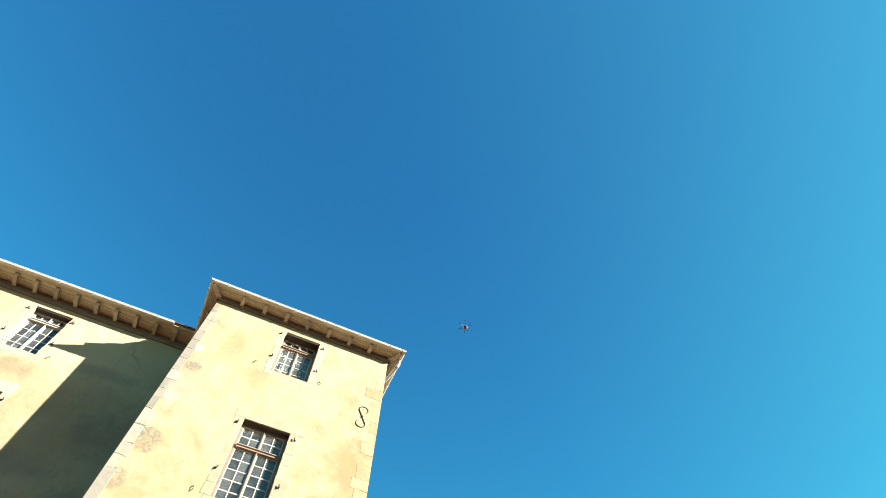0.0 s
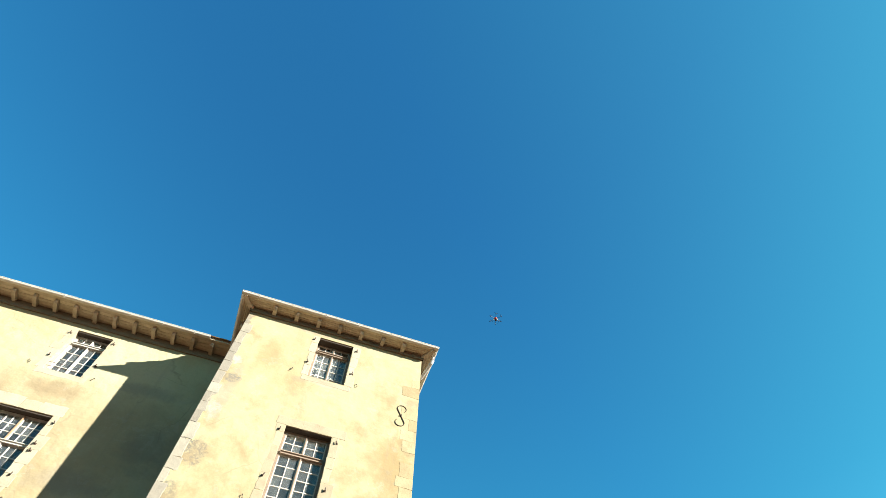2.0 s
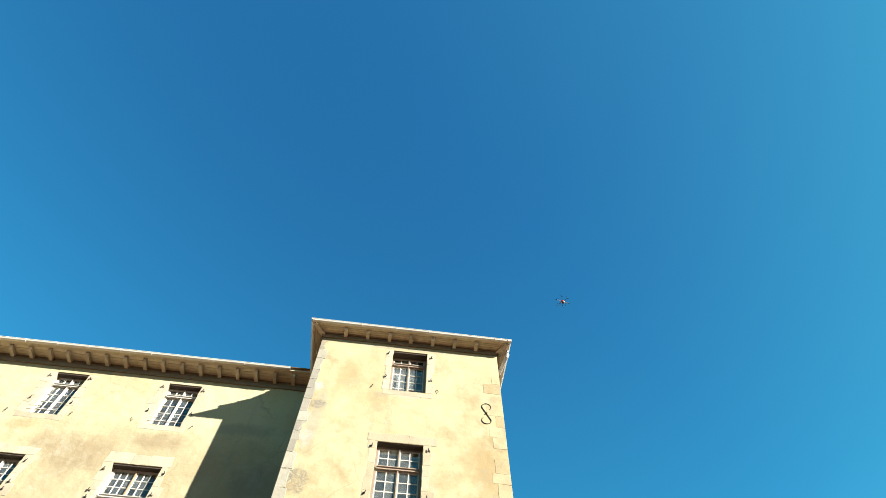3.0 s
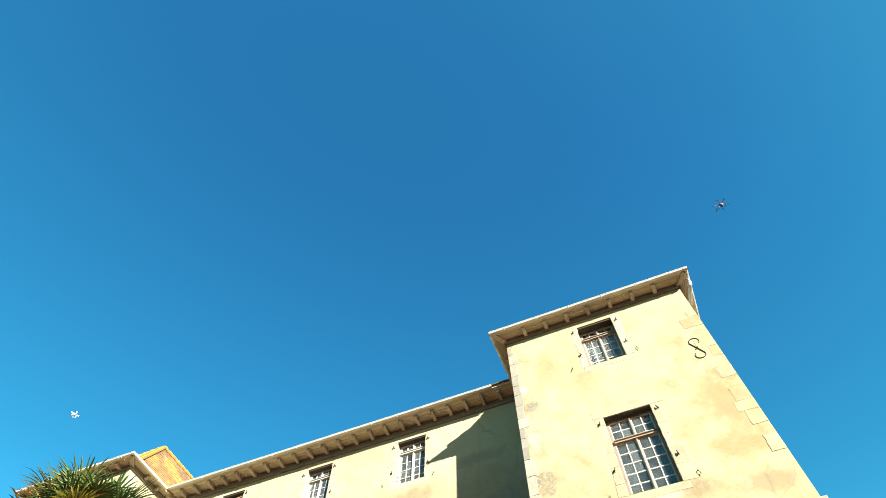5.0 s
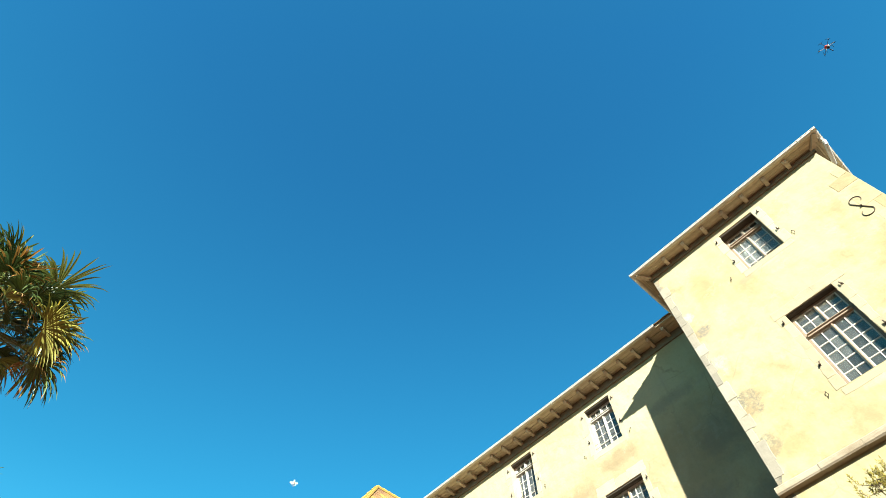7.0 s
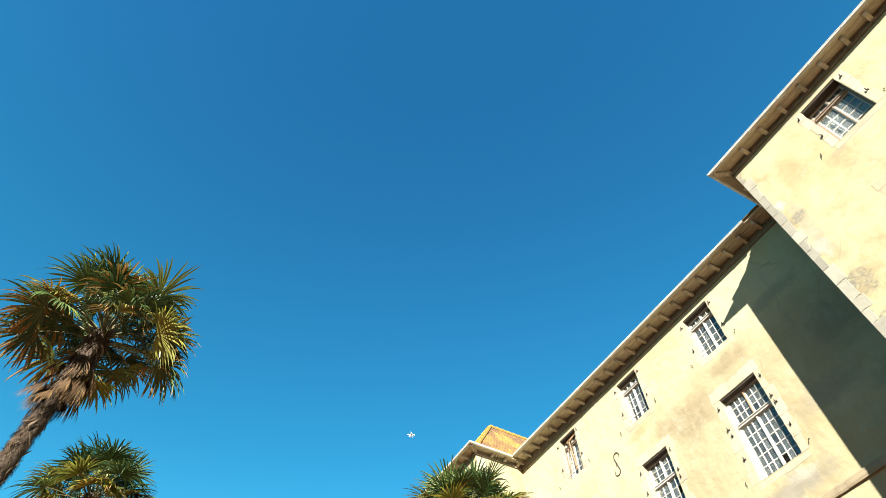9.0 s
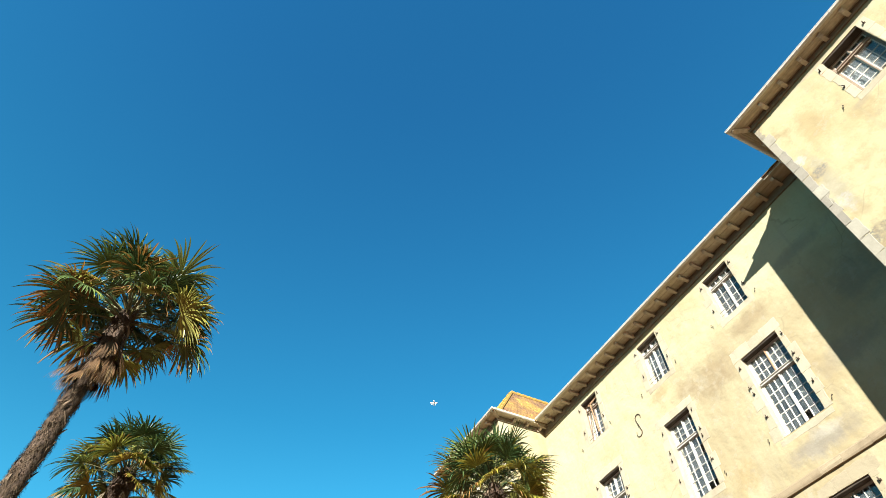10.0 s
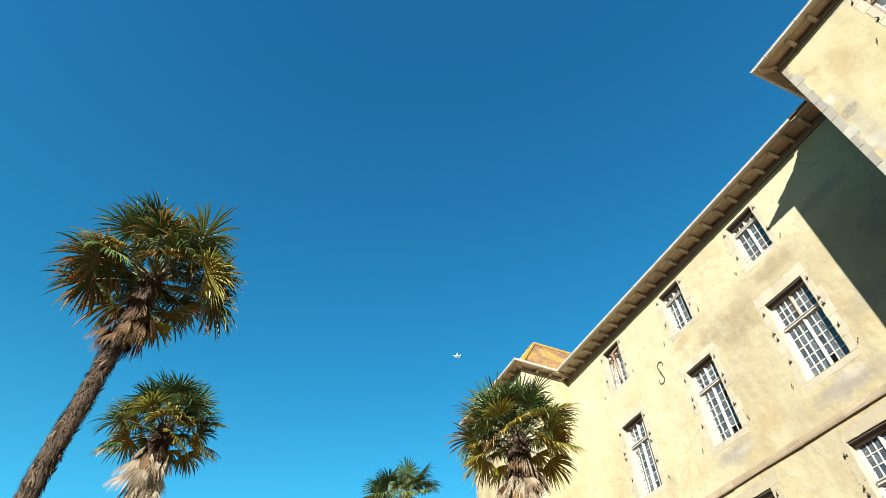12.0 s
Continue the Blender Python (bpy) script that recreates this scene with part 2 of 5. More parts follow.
PAV_CORNER = -2.34
PEELED = (0.27, 0.248, 0.195)
BROWN, GREYISH, OCHRE = (0.143, 0.101, 0.053), (0.143, 0.127, 0.101), (0.196, 0.140, 0.060)
FLAKE_DARK, FLAKE_PALE = (0.088, 0.083, 0.070), (0.268, 0.254, 0.210)
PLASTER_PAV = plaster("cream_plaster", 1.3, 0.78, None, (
    (-2.10, 15.30, 0.30, 0.16, FLAKE_DARK, 0.60, 0.05), (-2.06, 14.05, 0.24, 0.30, FLAKE_PALE, 0.80, 0.05), (-2.00, 13.33, 0.42, 0.24, FLAKE_DARK, 1.00, 0.05), (-1.99, 12.16, 0.28, 0.46, FLAKE_PALE, 1.00, 0.05), (-1.96, 10.85, 0.50, 0.54, FLAKE_DARK, 1.00, 0.05), (-2.04, 9.75, 0.34, 0.40, FLAKE_DARK, 0.80, 0.05),
    (0.55, 9.72, 0.75, 0.16, PEELED, 0.6), (1.15, 10.9, 0.22, 0.9, (0.262, 0.215, 0.135), 0.6), (0.35, 13.98, 0.65, 0.13, (0.255, 0.225, 0.165), 0.6),
    (1.15, 9.74, 0.55, 0.40, BROWN, 0.85), (2.6, 11.8, 0.75, 1.3, OCHRE, 0.95), (2.3, 10.5, 1.0, 0.6, OCHRE, 0.9), (2.4, 9.5, 1.0, 0.35, BROWN, 0.6), (2.95, 12.6, 0.4, 0.5, BROWN, 0.7), (-1.3, 14.7, 0.5, 1.0, OCHRE, 0.6),
    (-0.28, 15.58, 0.11, 0.16, (0.20, 0.085, 0.028), 1.0), (-1.9, 12.9, 0.3, 1.6, GREYISH, 0.5), (-1.75, 9.5, 0.45, 0.35, OCHRE, 0.6), (2.9, 14.2, 0.3, 0.25, BROWN, 0.6), (-0.3, 13.95, 0.3, 0.15, GREYISH, 0.5),
    # first here: a thin greyer strip along the whole top of the wall
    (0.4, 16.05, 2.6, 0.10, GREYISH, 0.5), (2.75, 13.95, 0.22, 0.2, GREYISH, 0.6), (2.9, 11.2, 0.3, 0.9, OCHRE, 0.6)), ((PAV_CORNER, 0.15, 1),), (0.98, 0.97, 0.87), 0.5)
PLASTER_WING = plaster("stained_shaded_cream_plaster", 11.7, 0.22, (-12.2, -9.4, 0.52, 14.7), (
    (-8.3, 12.9, 1.3, 0.9, BROWN, 0.6), (-6.4, 13.6, 1.0, 0.45, BROWN, 0.55), (-9.2, 13.2, 0.7, 0.5, BROWN, 0.5),
    (-6.4, 9.55, 1.3, 0.4, GREYISH, 0.8), (-10.0, 9.65, 0.9, 0.35, GREYISH, 0.75), (-8.6, 9.9, 0.6, 0.6, OCHRE, 0.6), (-10.2, 13.75, 0.7, 0.3, OCHRE, 0.6),
    (-12.6, 9.9, 0.4, 0.5, BROWN, 0.4), (-6.1, 9.72, 0.55, 0.2, PEELED, 0.5), (-9.6, 9.65, 0.5, 0.2, PEELED, 0.45),
    # dark dirt-like mottling painted to deepen the shade in the corner by the pavilion
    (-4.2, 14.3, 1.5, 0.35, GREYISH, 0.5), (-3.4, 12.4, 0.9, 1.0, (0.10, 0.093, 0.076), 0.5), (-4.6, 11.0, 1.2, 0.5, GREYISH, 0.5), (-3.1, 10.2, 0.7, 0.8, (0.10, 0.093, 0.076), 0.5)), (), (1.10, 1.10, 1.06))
STONE_WARM = stone("pale_limestone", (0.244, 0.210, 0.139), (0.214, 0.180, 0.113), (0.160, 0.126, 0.080))
STONE_WHITE = stone("white_limestone", (0.268, 0.242, 0.172), (0.236, 0.205, 0.140), (0.170, 0.140, 0.092))
STONE_CREAM = stone("cream_limestone", (0.252, 0.222, 0.128), (0.228, 0.190, 0.102), (0.172, 0.125, 0.066))
STONE_GREY = stone("grey_weathered_stone", (0.190, 0.172, 0.134), (0.140, 0.126, 0.098), (0.085, 0.077, 0.060))
STONE_PEELED = stone("pale_peeled_stone", (0.235, 0.220, 0.172), (0.189, 0.172, 0.130), (0.126, 0.113, 0.084))
STONE_OCHRE = stone("ochre_stained_stone", (0.240, 0.205, 0.115), (0.205, 0.160, 0.080), (0.150, 0.102, 0.048))
STONE_TAN = stone("tan_weathered_stone", (0.227, 0.181, 0.113), (0.176, 0.134, 0.080), (0.101, 0.071, 0.040))
STONE_BAND = stone("lichened_stone", (0.225, 0.192, 0.140), (0.175, 0.140, 0.090), (0.115, 0.078, 0.042))
PAINT_WHITE = wood("white_window_paint", (0.324, 0.31, 0.277), (0.216, 0.191, 0.151), (4, 4, 4), 0.55, 0.35)
WOOD_OLD = wood("weathered_window_wood", (0.185, 0.140, 0.098), (0.095, 0.064, 0.042), (6, 6, 30), 0.8)
WOOD_LINTEL = wood("dark_lintel_wood", (0.039, 0.027, 0.016), (0.016, 0.01, 0.006), (3, 30, 30), 0.85)
WOOD_SOFFIT = wood("soffit_planks", (0.46, 0.40, 0.29), (0.33, 0.28, 0.19), (3, 3, 30), 0.8)
WOOD_PLATE = wood("wall_plate_wood", (0.19, 0.155, 0.105), (0.10, 0.078, 0.052), (3, 20, 20), 0.9)
WOOD_BRACKET = wood("rafter_wood", (0.42, 0.365, 0.275), (0.26, 0.215, 0.155), (3, 3, 20), 0.85)
WOOD_SLAT = wood("brown_slat_wood", (0.253, 0.158, 0.085), (0.14, 0.081, 0.042), (6, 6, 30), 0.7)
WOOD_PALE = wood("pale_casement_wood", (0.36, 0.335, 0.285), (0.24, 0.205, 0.155), (4, 4, 12), 0.65, 0.5)
ZINC = plain("pale_zinc", (0.503, 0.481, 0.424), 0.5, 0.0, (0.362, 0.33, 0.275), 7)
PIPE_WHITE = plain("white_pipe", (0.459, 0.451, 0.428), 0.4)
IRON = plain("rusty_iron", (0.026, 0.016, 0.009), 0.85, 0.0, (0.060, 0.030, 0.012), 25)
# for the unseen walls that cut off the low sky
BLOCK_WALL = plain("plain_block_grey", (0.22, 0.20, 0.16), 0.95, 0, (0.12, 0.11, 0.09), 1.2)
INSIDE = plain("grey_room_plaster", (0.16, 0.15, 0.13), 0.9)
CURTAIN = plain("white_blind", (0.20, 0.20, 0.185), 0.9, 0, (0.165, 0.16, 0.145), 3)


def make_glass():
    """Old panes: clear glass under a film of dust."""
    m, nt, b = material("window_glass", 0.03)
    b.inputs["Base Color"].default_value = (0.85, 0.9, 0.9, 1)
    b.inputs["Transmission Weight"].default_value = 1.0
    b.inputs["IOR"].default_value = 1.5
    bump(nt, b, noise_node(nt, 6, 2), 0.08, 0.01)
    dust = nt.nodes.new("ShaderNodeBsdfDiffuse")
    dust.inputs[0].default_value = (0.42, 0.43, 0.40, 1)
    mx = nt.nodes.new("ShaderNodeMixShader")
    f = nt.nodes.new("ShaderNodeMath")
    f.operation = "MULTIPLY_ADD"
    f.inputs[1].default_value, f.inputs[2].default_value = 0.05, 0.012
    nt.links.new(object_random(nt), f.inputs[0])
    film = nt.nodes.new("ShaderNodeMath")
    film.operation = "MULTIPLY_ADD"
    film.inputs[1].default_value = 0.03
    nt.links.new(grey(nt, noise_node(nt, 7, 4, (1, 1, 1), 0.6, 3), 0.4, 0.7), film.inputs[0])
    nt.links.new(f.outputs[0], film.inputs[2])
    nt.links.new(film.outputs[0], mx.inputs[0])
    nt.links.new(b.outputs[0], mx.inputs[1])
    nt.links.new(dust.outputs[0], mx.inputs[2])
    nt.links.new(mx.outputs[0], nt.nodes["Material Output"].inputs[0])
    return m


GLASS = make_glass()


def make_roof():
    m, nt, b = material("lichened_clay_tiles", 0.9)
    n1 = noise_node(nt, 0.7, 6, (1, 1, 1), 0.6)
    n2 = noise_node(nt, 4, 6, (1, 1, 1), 0.7)
    c = ramp(nt, n1, [(0.38, (0.13, 0.055, 0.026)), (0.50, (0.26, 0.130, 0.030)), (0.64, (0.43, 0.28, 0.03))])
    c = mix(nt, times(nt, grey(nt, n2, 0.54, 0.66), 0.6), c, (0.43, 0.285, 0.028))
    c = mix(nt, times(nt, grey(nt, n2, 0.42, 0.25), 0.6), c, (0.09, 0.055, 0.03))
    nt.links.new(c, b.inputs["Base Color"])
    bump(nt, b, n2, 0.5, 0.02)
    return m


ROOF = make_roof()
LICHEN = plain("yellow_lichened_ridge_tiles", (0.27, 0.165, 0.024), 0.9, 0, (0.14, 0.07, 0.026), 5)
LEAF = leafy("palm_leaf_green", [(0.0, (0.026, 0.058, 0.022)), (0.4, (0.050, 0.098, 0.032)), (0.72, (0.115, 0.165, 0.042)), (1.0, (0.28, 0.27, 0.056))], 0.44, 0.16, False, 0.34)
LEAF_OLD = leafy("palm_leaf_yellow", [(0.0, (0.20, 0.22, 0.034)), (0.5, (0.36, 0.33, 0.046)), (1.0, (0.42, 0.32, 0.048))], 0.45, 0.38)
LEAF_TIP = leafy("palm_leaf_dry_tip", [(0.0, (0.29, 0.175, 0.045)), (0.5, (0.33, 0.165, 0.04)), (1.0, (0.24, 0.12, 0.04))], 0.7, 0.2)
LEAF_DEAD = leafy("palm_leaf_dead", [(0.0, (0.115, 0.052, 0.016)), (0.5, (0.185, 0.088, 0.025)), (1.0, (0.07, 0.032, 0.012))], 0.85, 0.12)
STRAW = leafy("palm_straw", [(0.0, (0.33, 0.26, 0.165)), (0.5, (0.37, 0.30, 0.20)), (1.0, (0.24, 0.165, 0.095))], 0.8, 0.15)
STALK = plain("palm_stalk", (0.066, 0.070, 0.020), 0.75, 0, (0.13, 0.086, 0.032), 9)
FIBRE = wood("palm_trunk_fibre", (0.066, 0.039, 0.023), (0.013, 0.008, 0.005), (12, 12, 9), 0.95)
BOOT = leafy("palm_leaf_bases", [(0.0, (0.022, 0.013, 0.008)), (0.45, (0.055, 0.032, 0.019)), (0.8, (0.105, 0.066, 0.040)), (1.0, (0.19, 0.132, 0.09))], 0.9, 0.0, True, 0.2)
SHEATH = leafy("palm_old_sheaths", [(0.0, (0.09, 0.058, 0.038)), (0.5, (0.16, 0.11, 0.075)), (1.0, (0.26, 0.195, 0.14))], 0.85, 0.0, True, 0.2)
TWIG = plain("bush_twig", (0.115, 0.079, 0.043), 0.9)
BUSH = leafy("bush_leaf", [(0.0, (0.20, 0.165, 0.018)), (1.0, (0.30, 0.225, 0.025))], 0.55, 0.3)
# unseen ground; its reddish tone is set to bounce warm light into the shade
BOUNCE_GROUND = plain("warm_bounce_ground", (0.165, 0.070, 0.026), 0.95, 0, (0.105, 0.046, 0.018), 1.5)
RED = plain("red_shell", (0.38, 0.022, 0.012), 0.35, 0, (0.3, 0.02, 0.01))
CARBON = plain("black_carbon", (0.015, 0.016, 0.02), 0.45)
DRONE_WHITE = plain("white_shell", (0.82, 0.82, 0.80), 0.35, 0, (0.6, 0.6, 0.6))


# ---------------------------------------------------------------- mesh helpers
def mesh_of(name, verts, faces, mat=None, smooth=False):
    me = bpy.data.meshes.new(name)
    me.from_pydata(verts, [], faces)
    if mat:
        me.materials.append(mat)
    if smooth:
        me.polygons.foreach_set("use_smooth", [True] * len(me.polygons))
    me.update()
    return me


def part(name, data, mat=None, parent=None, label="", loc=(0, 0, 0), rot=None):
    """Links a bmesh or mesh as one mesh object under a thing or a part."""
    if isinstance(data, bmesh.types.BMesh):
        me = bpy.data.meshes.new(name)
        bmesh.ops.recalc_face_normals(data, faces=data.faces)
        data.to_mesh(me)
        data.free()
        data = me
    if mat and not data.materials:
        data.materials.append(mat)
    ob = new(name, data)
    ob.parent = parent
    ob.location = loc
    if rot is not None:
        ob.rotation_euler = rot
    if label:
        tagged(ob, label)
    return ob


def thing(name, label, category, loc=(0, 0, 0), group="", kind=""):
    ob = new(name)
    ob.location = loc
    ob.empty_display_size = 0.3
    return tagged(ob, label, category, group, kind)


def box(bm, x0, x1, y0, y1, z0, z1):
    v = [bm.verts.new((x, y, z)) for x in (x0, x1) for y in (y0, y1) for z in (z0, z1)]
    for f in ((0, 1, 3, 2), (4, 6, 7, 5), (0, 4, 5, 1), (2, 3, 7, 6), (0, 2, 6, 4), (1, 5, 7, 3)):
        bm.faces.new([v[i] for i in f])


def bevelled(bm, width, seg=1):
    bmesh.ops.bevel(bm, geom=list(bm.edges), offset=width, segments=seg, affect="EDGES", profile=0.6)


def block_mesh(name, w, h, d, mat, seed, chip=0.012, flat=None):
    """A dressed stone, w wide, h high, standing d proud of the wall; its face towards -y has a worn, uneven outline. flat: the side (0 left, 1 right) that stays straight."""
    r = random.Random(seed)
    n = 6
    ring = [(i / n, 0) for i in range(n)] + [(1, i / n) for i in range(n)] + [(1 - i / n, 1) for i in range(n)] + [(0, 1 - i / n) for i in range(n)]
    m = len(ring)
    wob = [(r.uniform(-chip, chip) * 0.3 + chip * 1.1 * noise.noise((a * w * 5 + seed * 9, b * h * 5, seed * 5)), r.uniform(-chip, chip) * 0.3 + chip * 1.1 * noise.noise((a * w * 5, b * h * 5 + seed * 7, seed * 3))) for a, b in ring]
    wob = [(0.0 if a == flat else jx, jz) for (a, b), (jx, jz) in zip(ring, wob)]
    v = []
    for inset, y, k in ((0.0, d * 3, 0), (0.0, -d * 0.3, 1), (chip * 0.25, -d, 1)):
        for (a, b), (jx, jz) in zip(ring, wob):
            v.append((inset + a * (w - 2 * inset) + jx * k, y, inset + b * (h - 2 * inset) + jz * k))
    f = []
    for k in (0, m):
        for i in range(m):
            f.append((k + i, k + (i + 1) % m, k + m + (i + 1) % m, k + m + i))
    f.append(tuple(2 * m + i for i in range(m)))
    return mesh_of(name, v, f, mat)


def tube(bm, pts, radii, sides=8, closed_ends=True):
    """A tube along points."""
    rings = []
    for i, p in enumerate(pts):
        a = pts[max(i - 1, 0)]
        c = pts[min(i + 1, len(pts) - 1)]
        t = (Vector(c) - Vector(a)).normalized()
        u = t.orthogonal().normalized() if abs(t.z) > 0.99 else t.cross(Vector((0, 0, 1))).normalized()
        w = t.cross(u).normalized()
        rad = radii[i] if hasattr(radii, "__len__") else radii
        rings.append([bm.verts.new(Vector(p) + rad * (math.cos(q) * u + math.sin(q) * w)) for q in (2 * math.pi * k / sides for k in range(sides))])
    for r0, r1 in zip(rings, rings[1:]):
        for k in range(sides):
            bm.faces.new((r0[k], r0[(k + 1) % sides], r1[(k + 1) % sides], r1[k]))
    if closed_ends:
        bm.faces.new(rings[0][::-1])
        bm.faces.new(rings[-1])


def wall_mesh(name, u0, u1, z0, z1, holes, thick, to_world, mat, seed=0, reveal=None, cell=0.3, rough=0.010):
    """A wall with thickness and openings through it. to_world(u, depth, z); depth 0 is the outer face."""
    def cuts(a, b, extra):
        s = sorted({round(a, 4), round(b, 4), *[round(e, 4) for e in extra if a < e < b]})
        out = []
        for p, q in zip(s, s[1:]):
            n = max(1, int(math.ceil((q - p) / cell)))
            out += [p + (q - p) * i / n for i in range(n)]
        return out + [s[-1]]
    us = cuts(u0, u1, [e for h in holes for e in h[:2]])
    zs = cuts(z0, z1, [e for h in holes for e in h[2:]])
    nu, nz = len(us), len(zs)
    inside = lambda u, z: any(h[0] < u < h[1] and h[2] < z < h[3] for h in holes)
    open_ = [[inside((us[i] + us[i + 1]) / 2, (zs[k] + zs[k + 1]) / 2) for k in range(nz - 1)] for i in range(nu - 1)]
    verts, faces, stony = [], [], []
    edge = lambda u, z: u in (us[0], us[-1]) or any(h[0] - 0.001 <= u <= h[1] + 0.001 and h[2] - 0.001 <= z <= h[3] + 0.001 for h in holes)
    for d in (0, 1):
        for u in us:
            for z in zs:
                dd = thick if d else (0 if edge(u, z) else rough * noise.noise((u * 0.9 + seed, z * 0.9, seed * 3.1)))
                verts.append(to_world(u, dd, z))
    at = lambda d, i, k: d * nu * nz + i * nz + k
    for i in range(nu - 1):
        for k in range(nz - 1):
            if open_[i][k]:
                continue
            faces.append((at(0, i, k), at(0, i + 1, k), at(0, i + 1, k + 1), at(0, i, k + 1)))
            faces.append((at(1, i, k), at(1, i, k + 1), at(1, i + 1, k + 1), at(1, i + 1, k)))
            for (di, dk, a, b) in ((-1, 0, (i, k), (i, k + 1)), (1, 0, (i + 1, k + 1), (i + 1, k)), (0, -1, (i + 1, k), (i, k)), (0, 1, (i, k + 1), (i + 1, k + 1))):
                ni, nk = i + di, k + dk
                if ni < 0 or nk < 0 or ni >= nu - 1 or nk >= nz - 1 or open_[ni][nk]:
                    stony.append(len(faces))
                    faces.append((at(0, *a), at(0, *b), at(1, *b), at(1, *a)))
    me = mesh_of(name, verts, faces, mat)
    if reveal:
        me.materials.append(reveal)
        for k in stony:
            me.polygons[k].material_index = 1
    return me


# ---------------------------------------------------------------- parts of the building
def make_window(parent, x0, x1, z0, z1, y, cols, top_rows, low_rows, frame_mat, split=0.31, broken=(), blind=False, guard=False, slats=False, patched=False, rev=0.20, board=0.046):
    """A casement window with a transom, set rev deep in an opening of the front wall at y. cols: panes across one leaf; board: thickness of the lintel board."""
    w, h = x1 - x0, z1 - z0
    zt = z1 - 0.04 - (h - 0.1) * split
    xm = (x0 + x1) / 2
    fy0, fy1 = y + rev, y + rev + 0.08
    e = 0.003
    bm = bmesh.new()
    ring = []
    for yy in (fy0, fy1):
        ring.append([bm.verts.new((px, yy, pz)) for px, pz in ((x0 + e, z0 + e), (x1 - e, z0 + e), (x1 - e, z1 - e), (x0 + e, z1 - e))])
        ring.append([bm.verts.new((px, yy, pz)) for px, pz in ((x0 + 0.06, z0 + 0.06), (x1 - 0.06, z0 + 0.06), (x1 - 0.06, z1 - 0.07), (x0 + 0.06, z1 - 0.07))])
    for k in range(4):
        n = (k + 1) % 4
        for p, q in ((0, 1), (1, 3), (3, 2), (2, 0)):
            bm.faces.new((ring[p][k], ring[p][n], ring[q][n], ring[q][k]))
    win = part("window", bm, frame_mat, parent, "old wooden mullioned window frame with small panes")
    bm = bmesh.new()
    prof = [(fy1, zt - 0.045), (fy0 - 0.05, zt - 0.045), (fy0 - 0.05, zt - 0.015), (fy0 - 0.03, zt - 0.008), (fy0 - 0.035, zt + 0.01), (fy0 - 0.065, zt + 0.02), (fy0 - 0.065, zt + 0.042), (fy0 - 0.03, zt + 0.05), (fy1, zt + 0.05)]
    ends = [[bm.verts.new((px, py, pz)) for py, pz in prof] for px in (x0 + 0.061, x1 - 0.061)]
    m = len(prof)
    for k in range(m):
        bm.faces.new((ends[0][k], ends[0][(k + 1) % m], ends[1][(k + 1) % m], ends[1][k]))
    bm.faces.new(ends[0])
    bm.faces.new(ends[1][::-1])
    part("transom", bm, frame_mat, win)
    for za, zb, hw in ((zt + 0.051, z1 - 0.071, 0.0185), (z0 + 0.061, zt - 0.046, 0.0195)):
        bm = bmesh.new()
        prof = [(-hw, fy1), (-hw, fy0 - 0.012), (-0.016, fy0 - 0.014), (-0.014, fy0 - 0.028), (0.014, fy0 - 0.028), (0.016, fy0 - 0.014), (hw, fy0 - 0.012), (hw, fy1)]
        ends = [[bm.verts.new((xm + px, py, zz)) for px, py in prof] for zz in (za, zb)]
        m = len(prof)
        for k in range(m):
            bm.faces.new((ends[0][k], ends[0][(k + 1) % m], ends[1][(k + 1) % m], ends[1][k]))
        bm.faces.new(ends[0])
        bm.faces.new(ends[1][::-1])
        part("mullion", bm, WOOD_SLAT if patched and za > zt else frame_mat, win)
    cy0, cy1 = fy0 + 0.012, fy0 + 0.052
    pane_meshes = {}
    for (a0, a1, b0, b1, rows) in ((x0 + 0.06, xm - 0.0195, z0 + 0.06, zt - 0.045, low_rows), (xm + 0.0195, x1 - 0.06, z0 + 0.06, zt - 0.045, low_rows),
                                   (x0 + 0.06, xm - 0.0185, zt + 0.051, z1 - 0.07, top_rows), (xm + 0.0185, x1 - 0.06, zt + 0.051, z1 - 0.07, top_rows)):
        s, g = 0.027, 0.025
        bm = bmesh.new()
        box(bm, a0, a0 + s, cy0, cy1, b0, b1)
        box(bm, a1 - s, a1, cy0, cy1, b0, b1)
        box(bm, a0 + s, a1 - s, cy0, cy1, b0, b0 + s)
        box(bm, a0 + s, a1 - s, cy0, cy1, b1 - s, b1)
        pw, ph = (a1 - a0 - 2 * s) / cols, (b1 - b0 - 2 * s) / rows
        for i in range(1, cols):
            box(bm, a0 + s + i * pw - g / 2, a0 + s + i * pw + g / 2, cy0 + 0.004, cy1 - 0.004, b0 + s, b1 - s)
        for k in range(1, rows):
            for i in range(cols):
                box(bm, a0 + s + i * pw + g / 2 * (i > 0), a0 + s + (i + 1) * pw - g / 2 * (i < cols - 1), cy0 + 0.006, cy1 - 0.006, b0 + s + k * ph - g / 2, b0 + s + k * ph + g / 2)
        part("casement" if b1 < zt else "transom_light", bm, WOOD_PALE if frame_mat is WOOD_OLD else PAINT_WHITE, win)
        key = round(ph, 3)
        if key not in pane_meshes:
            bm = bmesh.new()
            box(bm, -pw / 2 + 0.002, pw / 2 - 0.002, -0.002, 0.002, -ph / 2 + 0.002, ph / 2 - 0.002)
            me = bpy.data.meshes.new("pane")
            bm.to_mesh(me)
            bm.free()
            me.materials.append(GLASS)
            pane_meshes[key] = me
        for i in range(cols):
            for k in range(rows):
                side = 0 if a1 < xm else 1
                if b1 < zt and (side, i, k) in broken:
                    continue
                r = random.Random(int(x0 * 100) + i * 7 + k * 31 + side)
